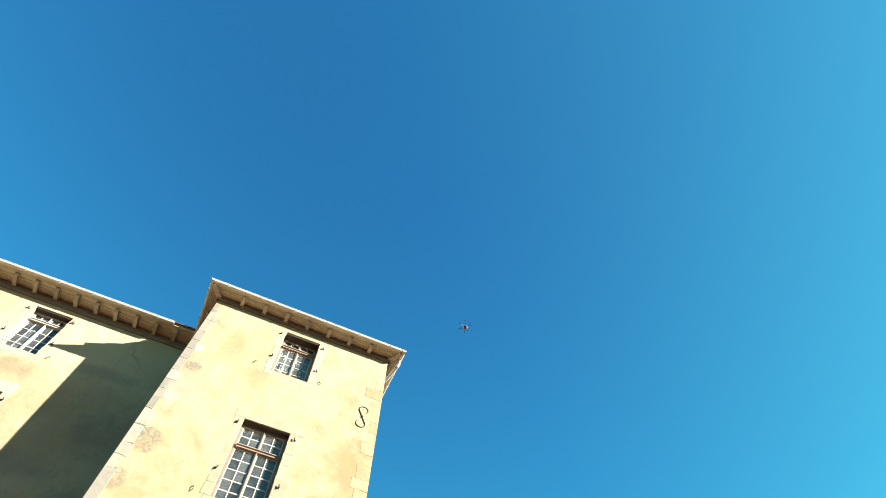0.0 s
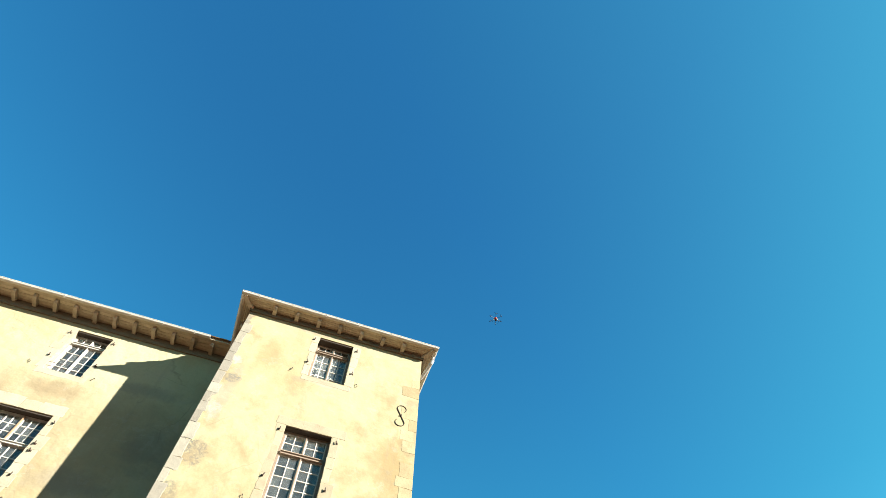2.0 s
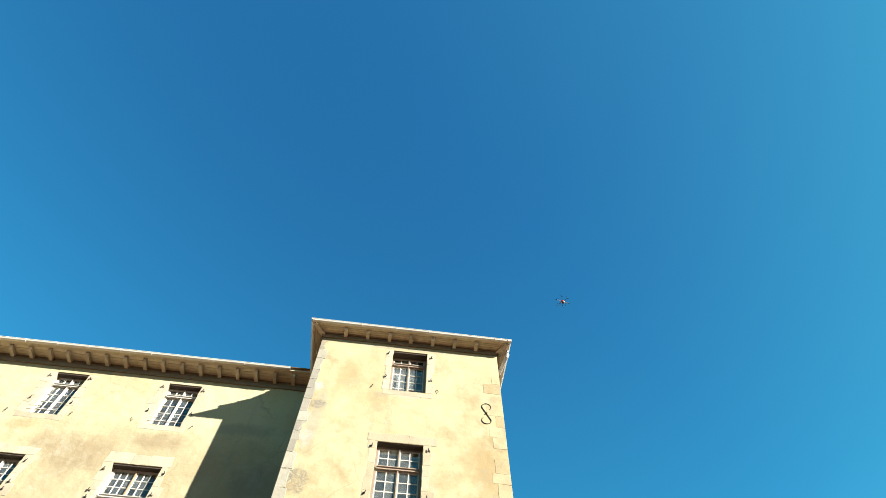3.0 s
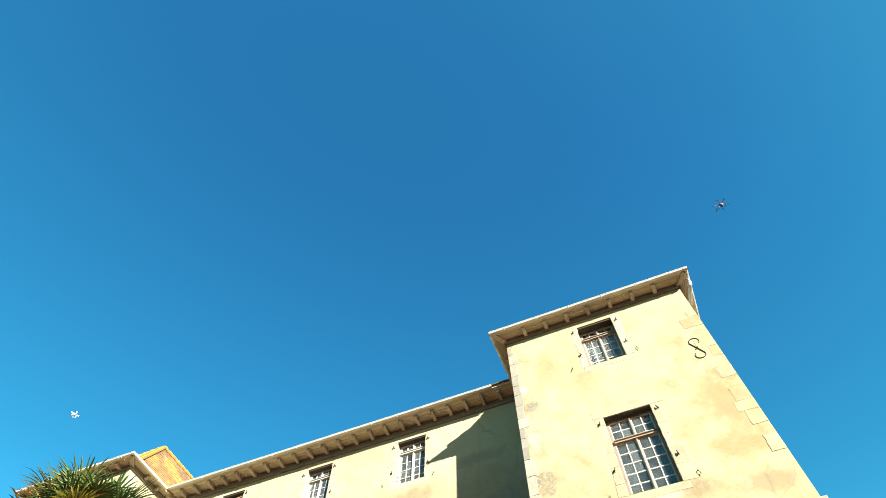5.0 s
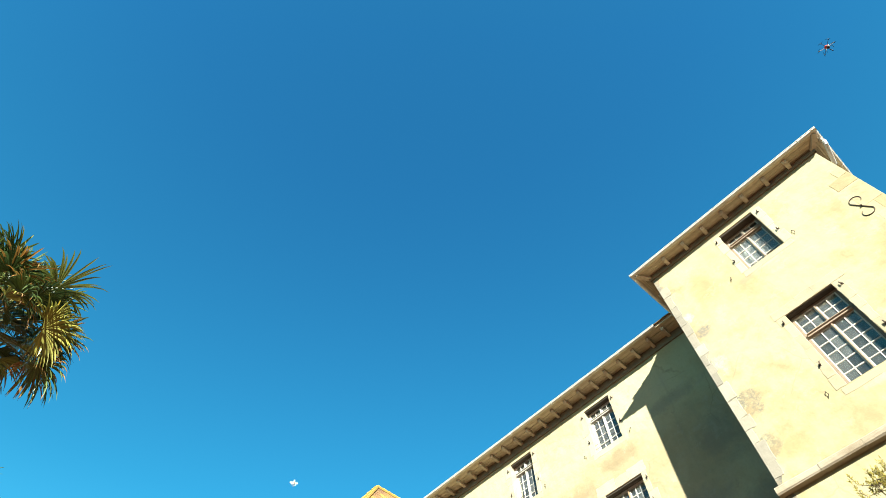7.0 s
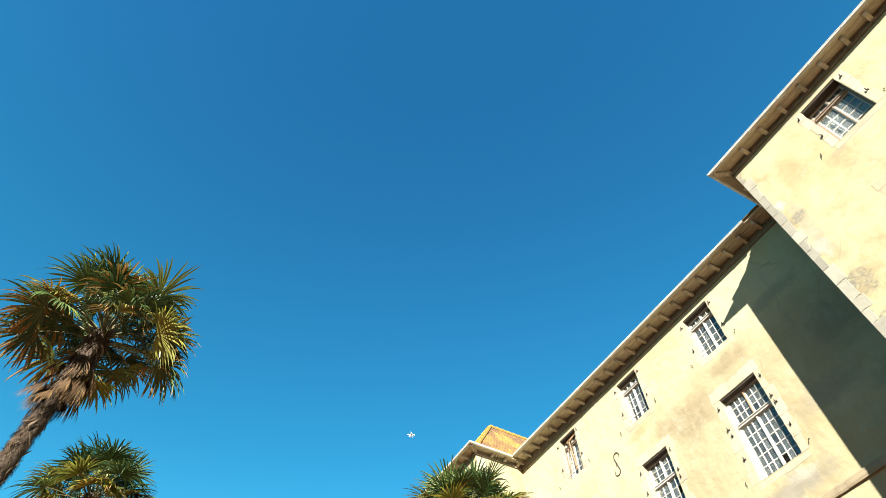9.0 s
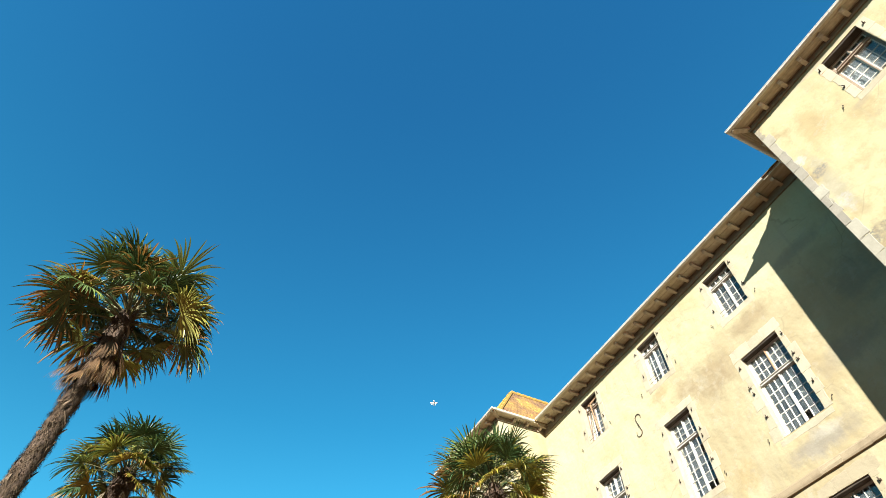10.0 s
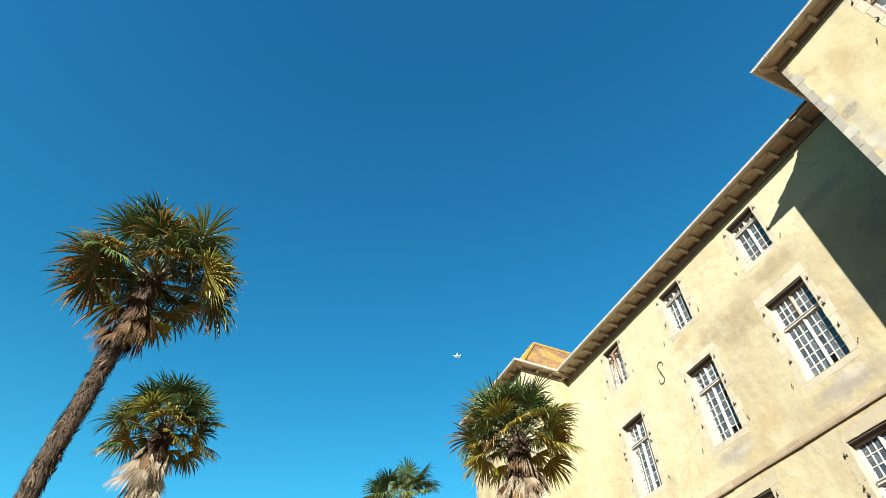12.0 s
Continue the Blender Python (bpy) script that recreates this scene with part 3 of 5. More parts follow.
                p = part("pane", pane_meshes[key], None, win, "", (a0 + s + (i + 0.5) * pw, (cy0 + cy1) / 2, b0 + s + (k + 0.5) * ph), (r.uniform(-0.012, 0.012), 0, r.uniform(-0.02, 0.02)))
                p.visible_shadow = False
    bm = bmesh.new()
    box(bm, x0 + 0.004, x1 - 0.004, y + 0.03, fy0 - 0.004, z1 - 0.004 - board, z1 - 0.004)
    bevelled(bm, min(0.008, board * 0.3))
    part("lintel_board", bm, WOOD_LINTEL, win, "dark wooden board under the lintel")
    if blind:
        bm = bmesh.new()
        n = 40
        pts = [(x0 + 0.05 + (w - 0.1) * i / n, y + rev + 0.13 + 0.004 * math.sin(i * 1.9) + 0.003 * math.sin(i * 0.7)) for i in range(n + 1)]
        lo = [bm.verts.new((px, py, z0 + 0.34 if px > xm + 0.02 and px < xm + 0.28 else z0 + 0.04)) for px, py in pts]
        hi = [bm.verts.new((px, py, z1 - 0.05)) for px, py in pts]
        for i in range(n):
            bm.faces.new((lo[i], lo[i + 1], hi[i + 1], hi[i]))
        bmesh.ops.solidify(bm, geom=list(bm.faces), thickness=0.004)
        part("curtain", bm, CURTAIN, win, "pale cloth hung behind the panes")
    if guard:
        bm = bmesh.new()
        for z in (z0 + 0.17, z0 + 0.32):
            tube(bm, [(x0 - 0.02, y + 0.04, z), (x1 + 0.02, y + 0.04, z)], 0.006, 6)
        part("window_bar", bm, IRON, win, "thin rusty iron guard bar")
    if slats:
        for px, pz, ln, wd, tilt, tone in ((x0 + 0.44 * w, z0 + 0.56 * h, 1.35, 0.055, -5, WOOD_SLAT), (x0 + 0.20 * w, z0 + 0.50 * h, 0.9, 0.035, 6, WOOD_OLD), (x0 + 0.55 * w, z1 - 0.14, 0.55, 0.10, 78, WOOD_SLAT)):
            bm = bmesh.new()
            box(bm, -wd / 2, wd / 2, -0.012, 0.012, -ln / 2, ln / 2)
            bevelled(bm, 0.003)
            part("slat", bm, tone, win, "loose brown shutter slat", (px, fy0 - 0.05, pz), (0, radians(tilt), 0))
    return win


def hook_mesh():
    bm = bmesh.new()
    tube(bm, [(0, 0.03, 0), (0, -0.03, 0.0), (0.0, -0.05, 0.004)], 0.013, 6)
    tube(bm, [(0, -0.05, -0.02), (0, -0.05, 0.06)], [0.018, 0.012], 7)
    box(bm, -0.03, 0.03, -0.008, 0.004, -0.03, 0.03)
    me = bpy.data.meshes.new("hinge_hook")
    bmesh.ops.recalc_face_normals(bm, faces=bm.faces)
    bm.to_mesh(me)
    bm.free()
    me.materials.append(IRON)
    return me


def stay_mesh():
    bm = bmesh.new()
    tube(bm, [(0, 0.03, 0), (0, -0.03, 0), (0.0, -0.04, -0.03), (0.012, -0.035, -0.09), (-0.015, -0.03, -0.13)], [0.009, 0.009, 0.010, 0.012, 0.006], 6)
    me = bpy.data.meshes.new("shutter_stay")
    bmesh.ops.recalc_face_normals(bm, faces=bm.faces)
    bm.to_mesh(me)
    bm.free()
    me.materials.append(IRON)
    return me


HOOK, STAY = hook_mesh(), stay_mesh()


def ironwork(parent, x0, x1, z0, z1, y, tall):
    """Shutter hinge pins beside an opening and the stays outside them."""
    h = z1 - z0
    rows = (z1 - 0.22, z0 + 0.28 * h, z1 - 0.36 * h, z1 - 0.44 * h) if tall else (z1 - 0.2, z0 + 0.3 * h)
    r = random.Random(int(x0 * 77 + z0 * 13))
    for z in rows:
        for x in (x0 - 0.13, x1 + 0.13):
            part("hinge_hook", HOOK, None, parent, "", (x + r.uniform(-0.02, 0.02), y, z + r.uniform(-0.03, 0.03)), (0, r.uniform(-0.3, 0.3), r.uniform(-0.5, 0.5)))
    for x in (x0 - 0.42, x1 + 0.36):
        part("shutter_stay", STAY, None, parent, "", (x + r.uniform(-0.04, 0.04), y, z0 + 0.06 * h + r.uniform(-0.06, 0.06)), (0, r.uniform(-0.7, 0.7), 0))


def surround(parent, x0, x1, z0, z1, y, mat, seed, lintel=True):
    """Dressed stones round an opening: lintel, jambs of uneven length and sill."""
    r = random.Random(seed)
    d = 0.003
    put = lambda w, h, x, z: part("stone", block_mesh("stone", w, h, d, mat, r.random(), 0.022), None, parent, "", (x, y - 0.002, z))
    if lintel:
        top = r.uniform(0.26, 0.34)
        xs = [x0 - r.uniform(0.24, 0.34), x0 + (x1 - x0) * 0.33, x0 + (x1 - x0) * 0.68, x1 + r.uniform(0.18, 0.34)]
        for a, b in zip(xs, xs[1:]):
            put(b - a - 0.006, top * r.uniform(0.9, 1.08), a, z1 + 0.003)
    for side in (0, 1):
        z = z0
        while z < z1 - 0.05:
            hh = min(r.uniform(0.28, 0.46), z1 - z)
            if z1 - z - hh < 0.12:
                hh = z1 - z
            ww = r.choice((0.17, 0.20, 0.23, 0.29)) * r.uniform(0.9, 1.08)
            put(ww, hh - 0.006, x0 - ww - 0.002 if side == 0 else x1 + 0.002, z)
            z += hh
    put((x1 - x0) + r.uniform(0.24, 0.34), r.uniform(0.15, 0.2), x0 - 0.14, z0 - 0.19)
    bm = bmesh.new()
    box(bm, x0 + 0.002, x1 - 0.002, y - 0.004, y + 0.2, z0 + 0.001, z0 + 0.008)
    bevelled(bm, 0.004)
    part("sill", bm, mat, parent)


def anchor(parent, x, z, y, height, label, thin=0.0125, shift=0.012, curl=-48):
    """A wrought-iron S-shaped wall tie with curled ends. shift: how far its loops stand aside of the middle."""
    bm = bmesh.new()
    r = height * 0.165
    top = []
    for i in range(17):
        a = radians(curl + (194 - curl) * i / 16)
        top.append((x + shift + r * math.cos(a), y - 0.014, z + height / 2 - r + r * math.sin(a)))
    low = [(2 * x - p[0], p[1], 2 * z - p[2]) for p in top][::-1]
    mid0, mid1 = Vector(top[-1]), Vector(low[0])
    mids = [tuple(mid0.lerp(mid1, f)) for f in (0.2, 0.4, 0.6, 0.8)]
    allp = top + mids + low
    rad = [thin * 0.62 + thin * 0.45 * math.sin(math.pi * i / (len(allp) - 1)) for i in range(len(allp))]
    tube(bm, allp, rad, 7)
    tube(bm, [(x, y + 0.05, z), (x, y - 0.05, z)], 0.022, 6)
    part("wall_tie", bm, IRON, parent, label)


def gutter_run(parent, a, b, out, collars=True):
    """A half-round gutter from a to b; out: the level direction away from the wall. a and b lie on its outer lip."""
    a, b, out = Vector(a), Vector(b), Vector(out)
    along = (b - a).normalized()
    rad = 0.065
    bm = bmesh.new()
    prof = []
    for k in range(9):
        q = math.pi * k / 8
        prof.append((rad * math.cos(q) - rad, -rad * math.sin(q)))
    prof2 = [((rad - 0.008) * math.cos(math.pi * k / 8) - rad, -(rad - 0.008) * math.sin(math.pi * k / 8)) for k in range(8, -1, -1)]
    ring = prof + prof2
    ends = []
    for p in (a, b):
        ends.append([bm.verts.new(p + out * o + Vector((0, 0, z))) for o, z in ring])
    n = len(ring)
    for k in range(n):
        bm.faces.new((ends[0][k], ends[0][(k + 1) % n], ends[1][(k + 1) % n], ends[1][k]))
    bm.faces.new(ends[0])
    bm.faces.new(ends[1][::-1])
    tube(bm, [a + out * 0.002, b + out * 0.002], 0.011, 6)
    g = part("gutter", bm, ZINC, parent, "pale half-round zinc gutter")
    if collars:
        count = int((b - a).length / 0.95)
        cb = bmesh.new()
        pts = [(0, -rad + (rad + 0.006) * math.cos(math.pi * k / 10), -(rad + 0.006) * math.sin(math.pi * k / 10)) for k in range(11)]
        tubes = [out * p[1] + Vector((0, 0, p[2])) for p in pts]
        tube(cb, tubes, 0.007, 5)
        me = bpy.data.meshes.new("gutter_bracket")
        cb.to_mesh(me)
        cb.free()
        me.materials.append(ZINC)
        for i in range(count):
            part("gutter_bracket", me, None, g, "", a.lerp(b, (i + 0.5) / count))
    return g


def eave(parent, a, b, out, depth, z, brackets, mitre=(0, 0), seed=1, long=0.40, plate=0.2):
    """A planked soffit from a to b (wall line, level) with rafter brackets; depth: how far it oversails."""
    a, b, out = Vector(a), Vector(b), Vector(out)
    along = (b - a).normalized()
    length = (b - a).length
    n = 5
    r = random.Random(seed)
    pw = depth / n
    for i in range(n):
        o0, o1 = i * pw + 0.004, (i + 1) * pw - 0.004
        e0, e1 = mitre[0] * (o0 + o1) / 2, mitre[1] * (o0 + o1) / 2
        bm = bmesh.new()
        lift = r.uniform(-0.004, 0.004)
        vs = []
        for t in (-e0, length + e1):
            for o in (o0, o1):
                for h in (0, 0.025):
                    p = a + along * t + out * o
                    vs.append(bm.verts.new((p.x, p.y, z + h + lift)))
        for f in ((0, 1, 3, 2), (4, 6, 7, 5), (0, 4, 5, 1), (2, 3, 7, 6), (0, 2, 6, 4), (1, 5, 7, 3)):
            bm.faces.new([vs[k] for k in f])
        part("soffit_plank", bm, WOOD_SOFFIT, parent)
    # plate under the soffit, against the wall
    bm = bmesh.new()
    vs = []
    for t in (-mitre[0] * 0.05, length + mitre[1] * 0.05):
        for o in (0.0, 0.05):
            for h in (-plate, -0.005):
                p = a + along * t + out * o
                vs.append(bm.verts.new((p.x, p.y, z + h)))
    for f in ((0, 1, 3, 2), (4, 6, 7, 5), (0, 4, 5, 1), (2, 3, 7, 6), (0, 2, 6, 4), (1, 5, 7, 3)):
        bm.faces.new([vs[k] for k in f])
    part("wall_plate", bm, WOOD_PLATE, parent)
    bm = bmesh.new()
    if brackets:
        bw, bh = 0.11, 0.13
        prof = [(0.052, 0), (long, 0), (long, -bh * 0.45), (long - 0.02, -bh * 0.72), (long - 0.055, -bh * 0.92), (long - 0.10, -bh), (0.052, -bh)]
        v0 = [bm.verts.new(out * o + along * (-bw / 2) + Vector((0, 0, h))) for o, h in prof]
        v1 = [bm.verts.new(out * o + along * (bw / 2) + Vector((0, 0, h))) for o, h in prof]
        bm.faces.new(v0)
        bm.faces.new(v1[::-1])
        for k in range(7):
            bm.faces.new((v0[k], v0[(k + 1) % 7], v1[(k + 1) % 7], v1[k]))
        me = bpy.data.meshes.new("rafter_bracket")
        bmesh.ops.recalc_face_normals(bm, faces=bm.faces)
        bm.to_mesh(me)
        me.materials.append(WOOD_BRACKET)
        for t in brackets:
            p = a + along * t
            part("rafter_bracket", me, None, parent, "", (p.x, p.y, z - 0.004), (0, 0, r.uniform(-0.04, 0.04)))
    bm.free()


def course_roof(name, quads, mat, parent, step=0.16):
    """Roof slopes laid in overlapping courses. Each slope: two eave points and two upper points."""
    verts, faces = [], []
    for a, b, d, c in quads:
        a, b, c, d = map(Vector, (a, b, c, d))
        nrm = (b - a).cross(d - a).normalized()
        if nrm.z < 0:
            nrm = -nrm
        n = max(2, int(((d + c) / 2 - (a + b) / 2).length / step))
        for i in range(n):
            f0, f1 = i / n, min(1.0, (i + 1.25) / n)
            l0, r0 = a.lerp(d, f0), b.lerp(c, f0)
            l1, r1 = a.lerp(d, f1), b.lerp(c, f1)
            cols = max(1, int((r0 - l0).length / 0.21))
            for k in range(cols):
                g0, g1 = (k + 0.005) / cols, (k + 0.995) / cols
                h = 0.014 + 0.010 * noise.noise((i * 3.1, k * 1.7, len(quads)))
                s = len(verts)
                p0, p1 = l0.lerp(r0, g0) + nrm * h, l0.lerp(r0, g1) + nrm * h
                q0, q1 = l1.lerp(r1, g0) + nrm * 0.004, l1.lerp(r1, g1) + nrm * 0.004
                m0, m1 = l0.lerp(r0, g0) - nrm * 0.01, l0.lerp(r0, g1) - nrm * 0.01
                verts += [p0, p1, q1, q0, m0, m1]
                faces += [(s, s + 1, s + 2, s + 3), (s + 4, s + 5, s + 1, s)]
        s = len(verts)
        verts += [a - nrm * 0.02, b - nrm * 0.02, c - nrm * 0.02, d - nrm * 0.02]
        faces.append((s, s + 1, s + 2, s + 3))
    return part(name, mesh_of(name, [tuple(v) for v in verts], faces, mat), None, parent, "steep clay tile roof patched with orange lichen")


def hip_tiles(parent, a, b):
    a, b = Vector(a), Vector(b)
    bm = bmesh.new()
    n = int((b - a).length / 0.3)
    for i in range(n):
        p, q = a.lerp(b, i / n), a.lerp(b, min(1, (i + 1.1) / n))
        tube(bm, [p + Vector((0, 0, 0.02)), q + Vector((0, 0, 0.0))], [0.10, 0.085], 8)
    part("hip_tiles", bm, LICHEN, parent)


def string_course(parent, x0, x1, y, z0, z1, proud, seed, mat):
    """A moulded stone band laid in single blocks, weathered on top."""
    r = random.Random(seed)
    x = x0
    while x < x1 - 0.01:
        w = min(r.uniform(0.6, 1.4), x1 - x)
        if x1 - x - w < 0.25:
            w = x1 - x
        bm = bmesh.new()
        p = proud + r.uniform(-0.008, 0.008)
        h = z1 - z0
        prof = [(0.05, z0), (-p * 0.80, z0 + h * 0.04), (-p * 0.97, z0 + h * 0.20), (-p, z0 + h * 0.40), (-p * 0.98, z0 + h * 0.76), (-p * 0.84, z0 + h * 0.90), (-p * 0.3, z1 + r.uniform(-0.012, 0.012)), (0.05, z1)]
        a = [bm.verts.new((0.001 + r.uniform(0, 0.002), o, z)) for o, z in prof]
        b = [bm.verts.new((w - 0.001 - r.uniform(0, 0.002), o + r.uniform(-0.010, 0.010), z + r.uniform(-0.010, 0.010))) for o, z in prof]
        m = len(prof)
        bm.faces.new(a)
        bm.faces.new(b[::-1])
        for k in range(m):
            bm.faces.new((a[k], a[(k + 1) % m], b[(k + 1) % m], b[k]))
        part("band_stone", bm, mat, parent, "", (x, y, 0))
        x += w


def quoins(parent, x, y, z0, z1, side, mats, seed, long=0.46, short=0.2, skip=0.0):
    """Corner stones on the front face. side: +1 if they run towards +x from the corner at x."""
    r = random.Random(seed)
    z, k = z0, 0
    while z < z1 - 0.05:
        h = min(r.uniform(0.30, 0.52), z1 - z)
        if z1 - z - h < 0.15:
            h = z1 - z
        w = (long if k % 2 else short) * r.uniform(0.75, 1.25)
        if r.random() < skip:
            z += h
            k += 1
            continue
        part("quoin", block_mesh("quoin", w, h - 0.006, 0.004, r.choice(mats), r.random(), min(0.05, w * 0.13) if side > 0 else 0.018, 0 if side > 0 else 1), None, parent, "", (x + 0.002 if side > 0 else x - w - 0.002, y - 0.004, z))
        z += h
        k += 1


# ---------------------------------------------------------------- ground
def ground():
    n = 40
    verts, faces = [], []
    for i in range(n + 1):
        for k in range(n + 1):
            sx = (i / n * 2 - 1)
            sy = (k / n * 2 - 1)
            x, y = 1500 * sx * abs(sx) ** 1.6, 1500 * sy * abs(sy) ** 1.6
            verts.append((x, y, 0.03 * noise.noise((x * 0.2, y * 0.2, 0))))
    for i in range(n):
        for k in range(n):
            a = i * (n + 1) + k
            faces.append((a, a + n + 1, a + n + 2, a + 1))
    ob = new("ground", mesh_of("ground", verts, faces, BOUNCE_GROUND, True))
    tagged(ob, "unseen courtyard ground, tinted reddish to bounce warm light", "ground", kind="structure")


ground()


# unseen walls, added round the court to cut the low skylight
def skylight_block(name, x0, x1, y0, y1, h):
    bm = bmesh.new()
    box(bm, x0, x1, y0, y1, -0.05, h)
    ob = new(name, bpy.data.meshes.new(name))
    bmesh.ops.recalc_face_normals(bm, faces=bm.faces)
    bm.to_mesh(ob.data)
    bm.free()
    ob.data.materials.append(BLOCK_WALL)
    tagged(ob, "plain unseen wall added round the courtyard to block low skylight", "wall", kind="structure")


skylight_block("wall_south", -60, 41, -41, -40, 18)
skylight_block("wall_east", 40, 41, -40, 60, 14)
skylight_block("wall_west", -61, -60, -40, 60, 16)

# ---------------------------------------------------------------- the building
YP, YW = 11.40, 13.63          # fronts of the pavilions and of the wing
PX0, PX1 = -2.34, 3.08         # near pavilion
FX0, FX1 = -21.12, -16.55      # far pavilion
YB = 19.0                      # back of the building
ZE, ZEW = 16.45, 16.52         # lips of the gutters
OP, OW, OS = 0.51, 0.69, 0.40  # oversail of the eaves: pavilion front, wing, pavilion sides
BAND0, BAND1 = 8.80, 9.05


def room_slabs(parent, x0, x1, y0, y1):
    for z in (5.0, 9.1, 13.3, 16.50):
        bm = bmesh.new()
        box(bm, x0, x1, y0, y1, z, z + 0.25)
        part("floor_slab", bm, INSIDE, parent)
    bm = bmesh.new()
    box(bm, x0, x1, y1 - 0.4 - 2.2, y1 - 0.3 - 2.2, 0.02, 16.4)
    part("inner_wall", bm, INSIDE, parent)


def build_pavilion(name, x0, x1, windows, label, near):
    root = thing(name, label, "building", ((x0 + x1) / 2, YP + 4, 0), "pavilions of the building")
    zt = 16.62
    holes = [w[0:4] for w in windows]
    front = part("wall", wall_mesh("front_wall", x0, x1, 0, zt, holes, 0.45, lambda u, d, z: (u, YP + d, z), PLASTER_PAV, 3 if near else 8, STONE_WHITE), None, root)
    for xx, s in ((x0, 1), (x1, -1)):
        part("wall", wall_mesh("side_wall", YP + 0.45, YB, 0, zt, [], 0.45, lambda u, d, z: (xx + s * d, u, z), PLASTER_PAV, 5), None, root)
    part("wall", wall_mesh("back_wall", x0 + 0.45, x1 - 0.45, 0, zt, [], 0.4, lambda u, d, z: (u, YB - d, z), PLASTER_PAV, 7), None, root)
    room_slabs(root, x0 + 0.46, x1 - 0.46, YP + 0.46, YB - 0.41)
    for w in windows:
        xa, xb, za, zb, cols, tr, lr, mat, kw = w
        make_window(root, xa, xb, za, zb, YP, cols, tr, lr, mat, **kw)
        surround(front, xa, xb, za, zb, YP, STONE_WARM if zb < 14 else STONE_WHITE, int(xa * 10 + zb * 31), lintel=zb < 14)
        ironwork(front, xa, xb, za, zb, YP, False)
    quoins(front, x0, YP, BAND1 + 0.02, 15.6, 1, (STONE_GREY, STONE_GREY, STONE_PEELED), 21 if near else 31, 0.245, 0.20, 0.06)
    quoins(front, x1, YP, BAND1 + 0.02, 15.2, -1, (STONE_CREAM, STONE_CREAM, STONE_OCHRE), 22 if near else 32, 0.50, 0.30, 0.4)
    string_course(front, x0 - 0.07, x1 + 0.07, YP, BAND0 - 0.12, BAND1 - 0.18, 0.15, 41, STONE_BAND)
    # eaves: front and both sides
    wd = x1 - x0
    zs = ZE - 0.035
    eave(root, (x0, YP, 0), (x1, YP, 0), (0, -1, 0), OP - 0.13, zs, [0.68 + wd * 0.1249 * k for k in range(7)], (OS / OP, OS / OP), 1, 0.33)
    eave(root, (x0, YP, 0), (x0, YB, 0), (-1, 0, 0), OS - 0.13, zs, [0.7 + 0.62 * k for k in range(9)], (OP / OS, 0), 2, 0.22)
    eave(root, (x1, YP, 0), (x1, YB, 0), (1, 0, 0), OS - 0.13, zs, [0.7 + 0.62 * k for k in range(9)], (OP / OS, 0), 3, 0.22)
    g0, g1 = (x0 - OS, YP - OP, ZE), (x1 + OS, YP - OP, ZE)
    gutter_run(root, g0, g1, (0, -1, 0))
    gutter_run(root, (x0 - OS, YP - OP, ZE), (x0 - OS, YW + 0.3 if near else YB, ZE), (-1, 0, 0))
    gutter_run(root, (x1 + OS, YP - OP, ZE), (x1 + OS, YB if near else YW - OW, ZE), (1, 0, 0))
    # fascia between soffit and roof
    bm = bmesh.new()
    f = 0.135
    box(bm, x0 - OS + f, x1 + OS - f, YP - OP + f - 0.02, YP - OP + f, ZE - 0.04, ZE + 0.08)
    box(bm, x0 - OS + f - 0.02, x0 - OS + f, YP - OP + f, YB, ZE - 0.04, ZE + 0.08)
    box(bm, x1 + OS - f, x1 + OS - f + 0.02, YP - OP + f, YB, ZE - 0.04, ZE + 0.08)
    part("fascia", bm, WOOD_SOFFIT, root)
    # diagonal corner struts under the soffit
    for sx, cx in ((-1, x0), (1, x1)):
        bm = bmesh.new()
        d = Vector((sx * (OS - 0.12), -(OP - 0.12), 0))
        n = Vector((-d.y, d.x, 0)).normalized() * 0.06
        c = Vector((cx, YP, zs))
        vs = []
        for q in (c, c + d):
            for sgn in (-1, 1):
                for h in (-0.004, -0.13 if q == c else -0.07):
                    vs.append(bm.verts.new(q + n * sgn + Vector((0, 0, h))))
        for fc in ((0, 1, 3, 2), (4, 6, 7, 5), (0, 4, 5, 1), (2, 3, 7, 6), (0, 2, 6, 4), (1, 5, 7, 3)):
            bm.faces.new([vs[k] for k in fc])
        part("corner_bracket", bm, WOOD_BRACKET, root)
    # roof
    e0, e1, f0, bk = x0 - OS + 0.05, x1 + OS - 0.05, YP - OP + 0.05, YB + 0.4
    zr = ZE + 0.03
    xm = (x0 + x1) / 2
    apex, ridge_b = (xm, 13.82, 20.14), (xm, bk - 3.0, 20.14)
    k0, k1, kf, kb, kz = e0 + 0.72, e1 - 0.72, f0 + 0.72, bk - 0.72, zr + 0.42
    A, B, C, D = (e0, f0, zr), (e1, f0, zr), (e1, bk, zr), (e0, bk, zr)
    E, F, G, H = (k0, kf, kz), (k1, kf, kz), (k1, kb, kz), (k0, kb, kz)
    course_roof("roof", [(A, B, E, F), (B, C, F, G), (D, A, H, E), (C, D, G, H),
                         (E, F, apex, apex), (F, G, apex, ridge_b), (H, E, ridge_b, apex), (G, H, ridge_b, ridge_b)], ROOF, root, 0.15)
    for p, q in ((Vector(A).lerp(Vector(E), 0.4), E), (E, apex), (Vector(B).lerp(Vector(F), 0.4), F), (F, apex), (apex, ridge_b)):
        hip_tiles(root, p, q)
    for ob in root.children:
        ob.location = ob.location - root.location
    return root, front


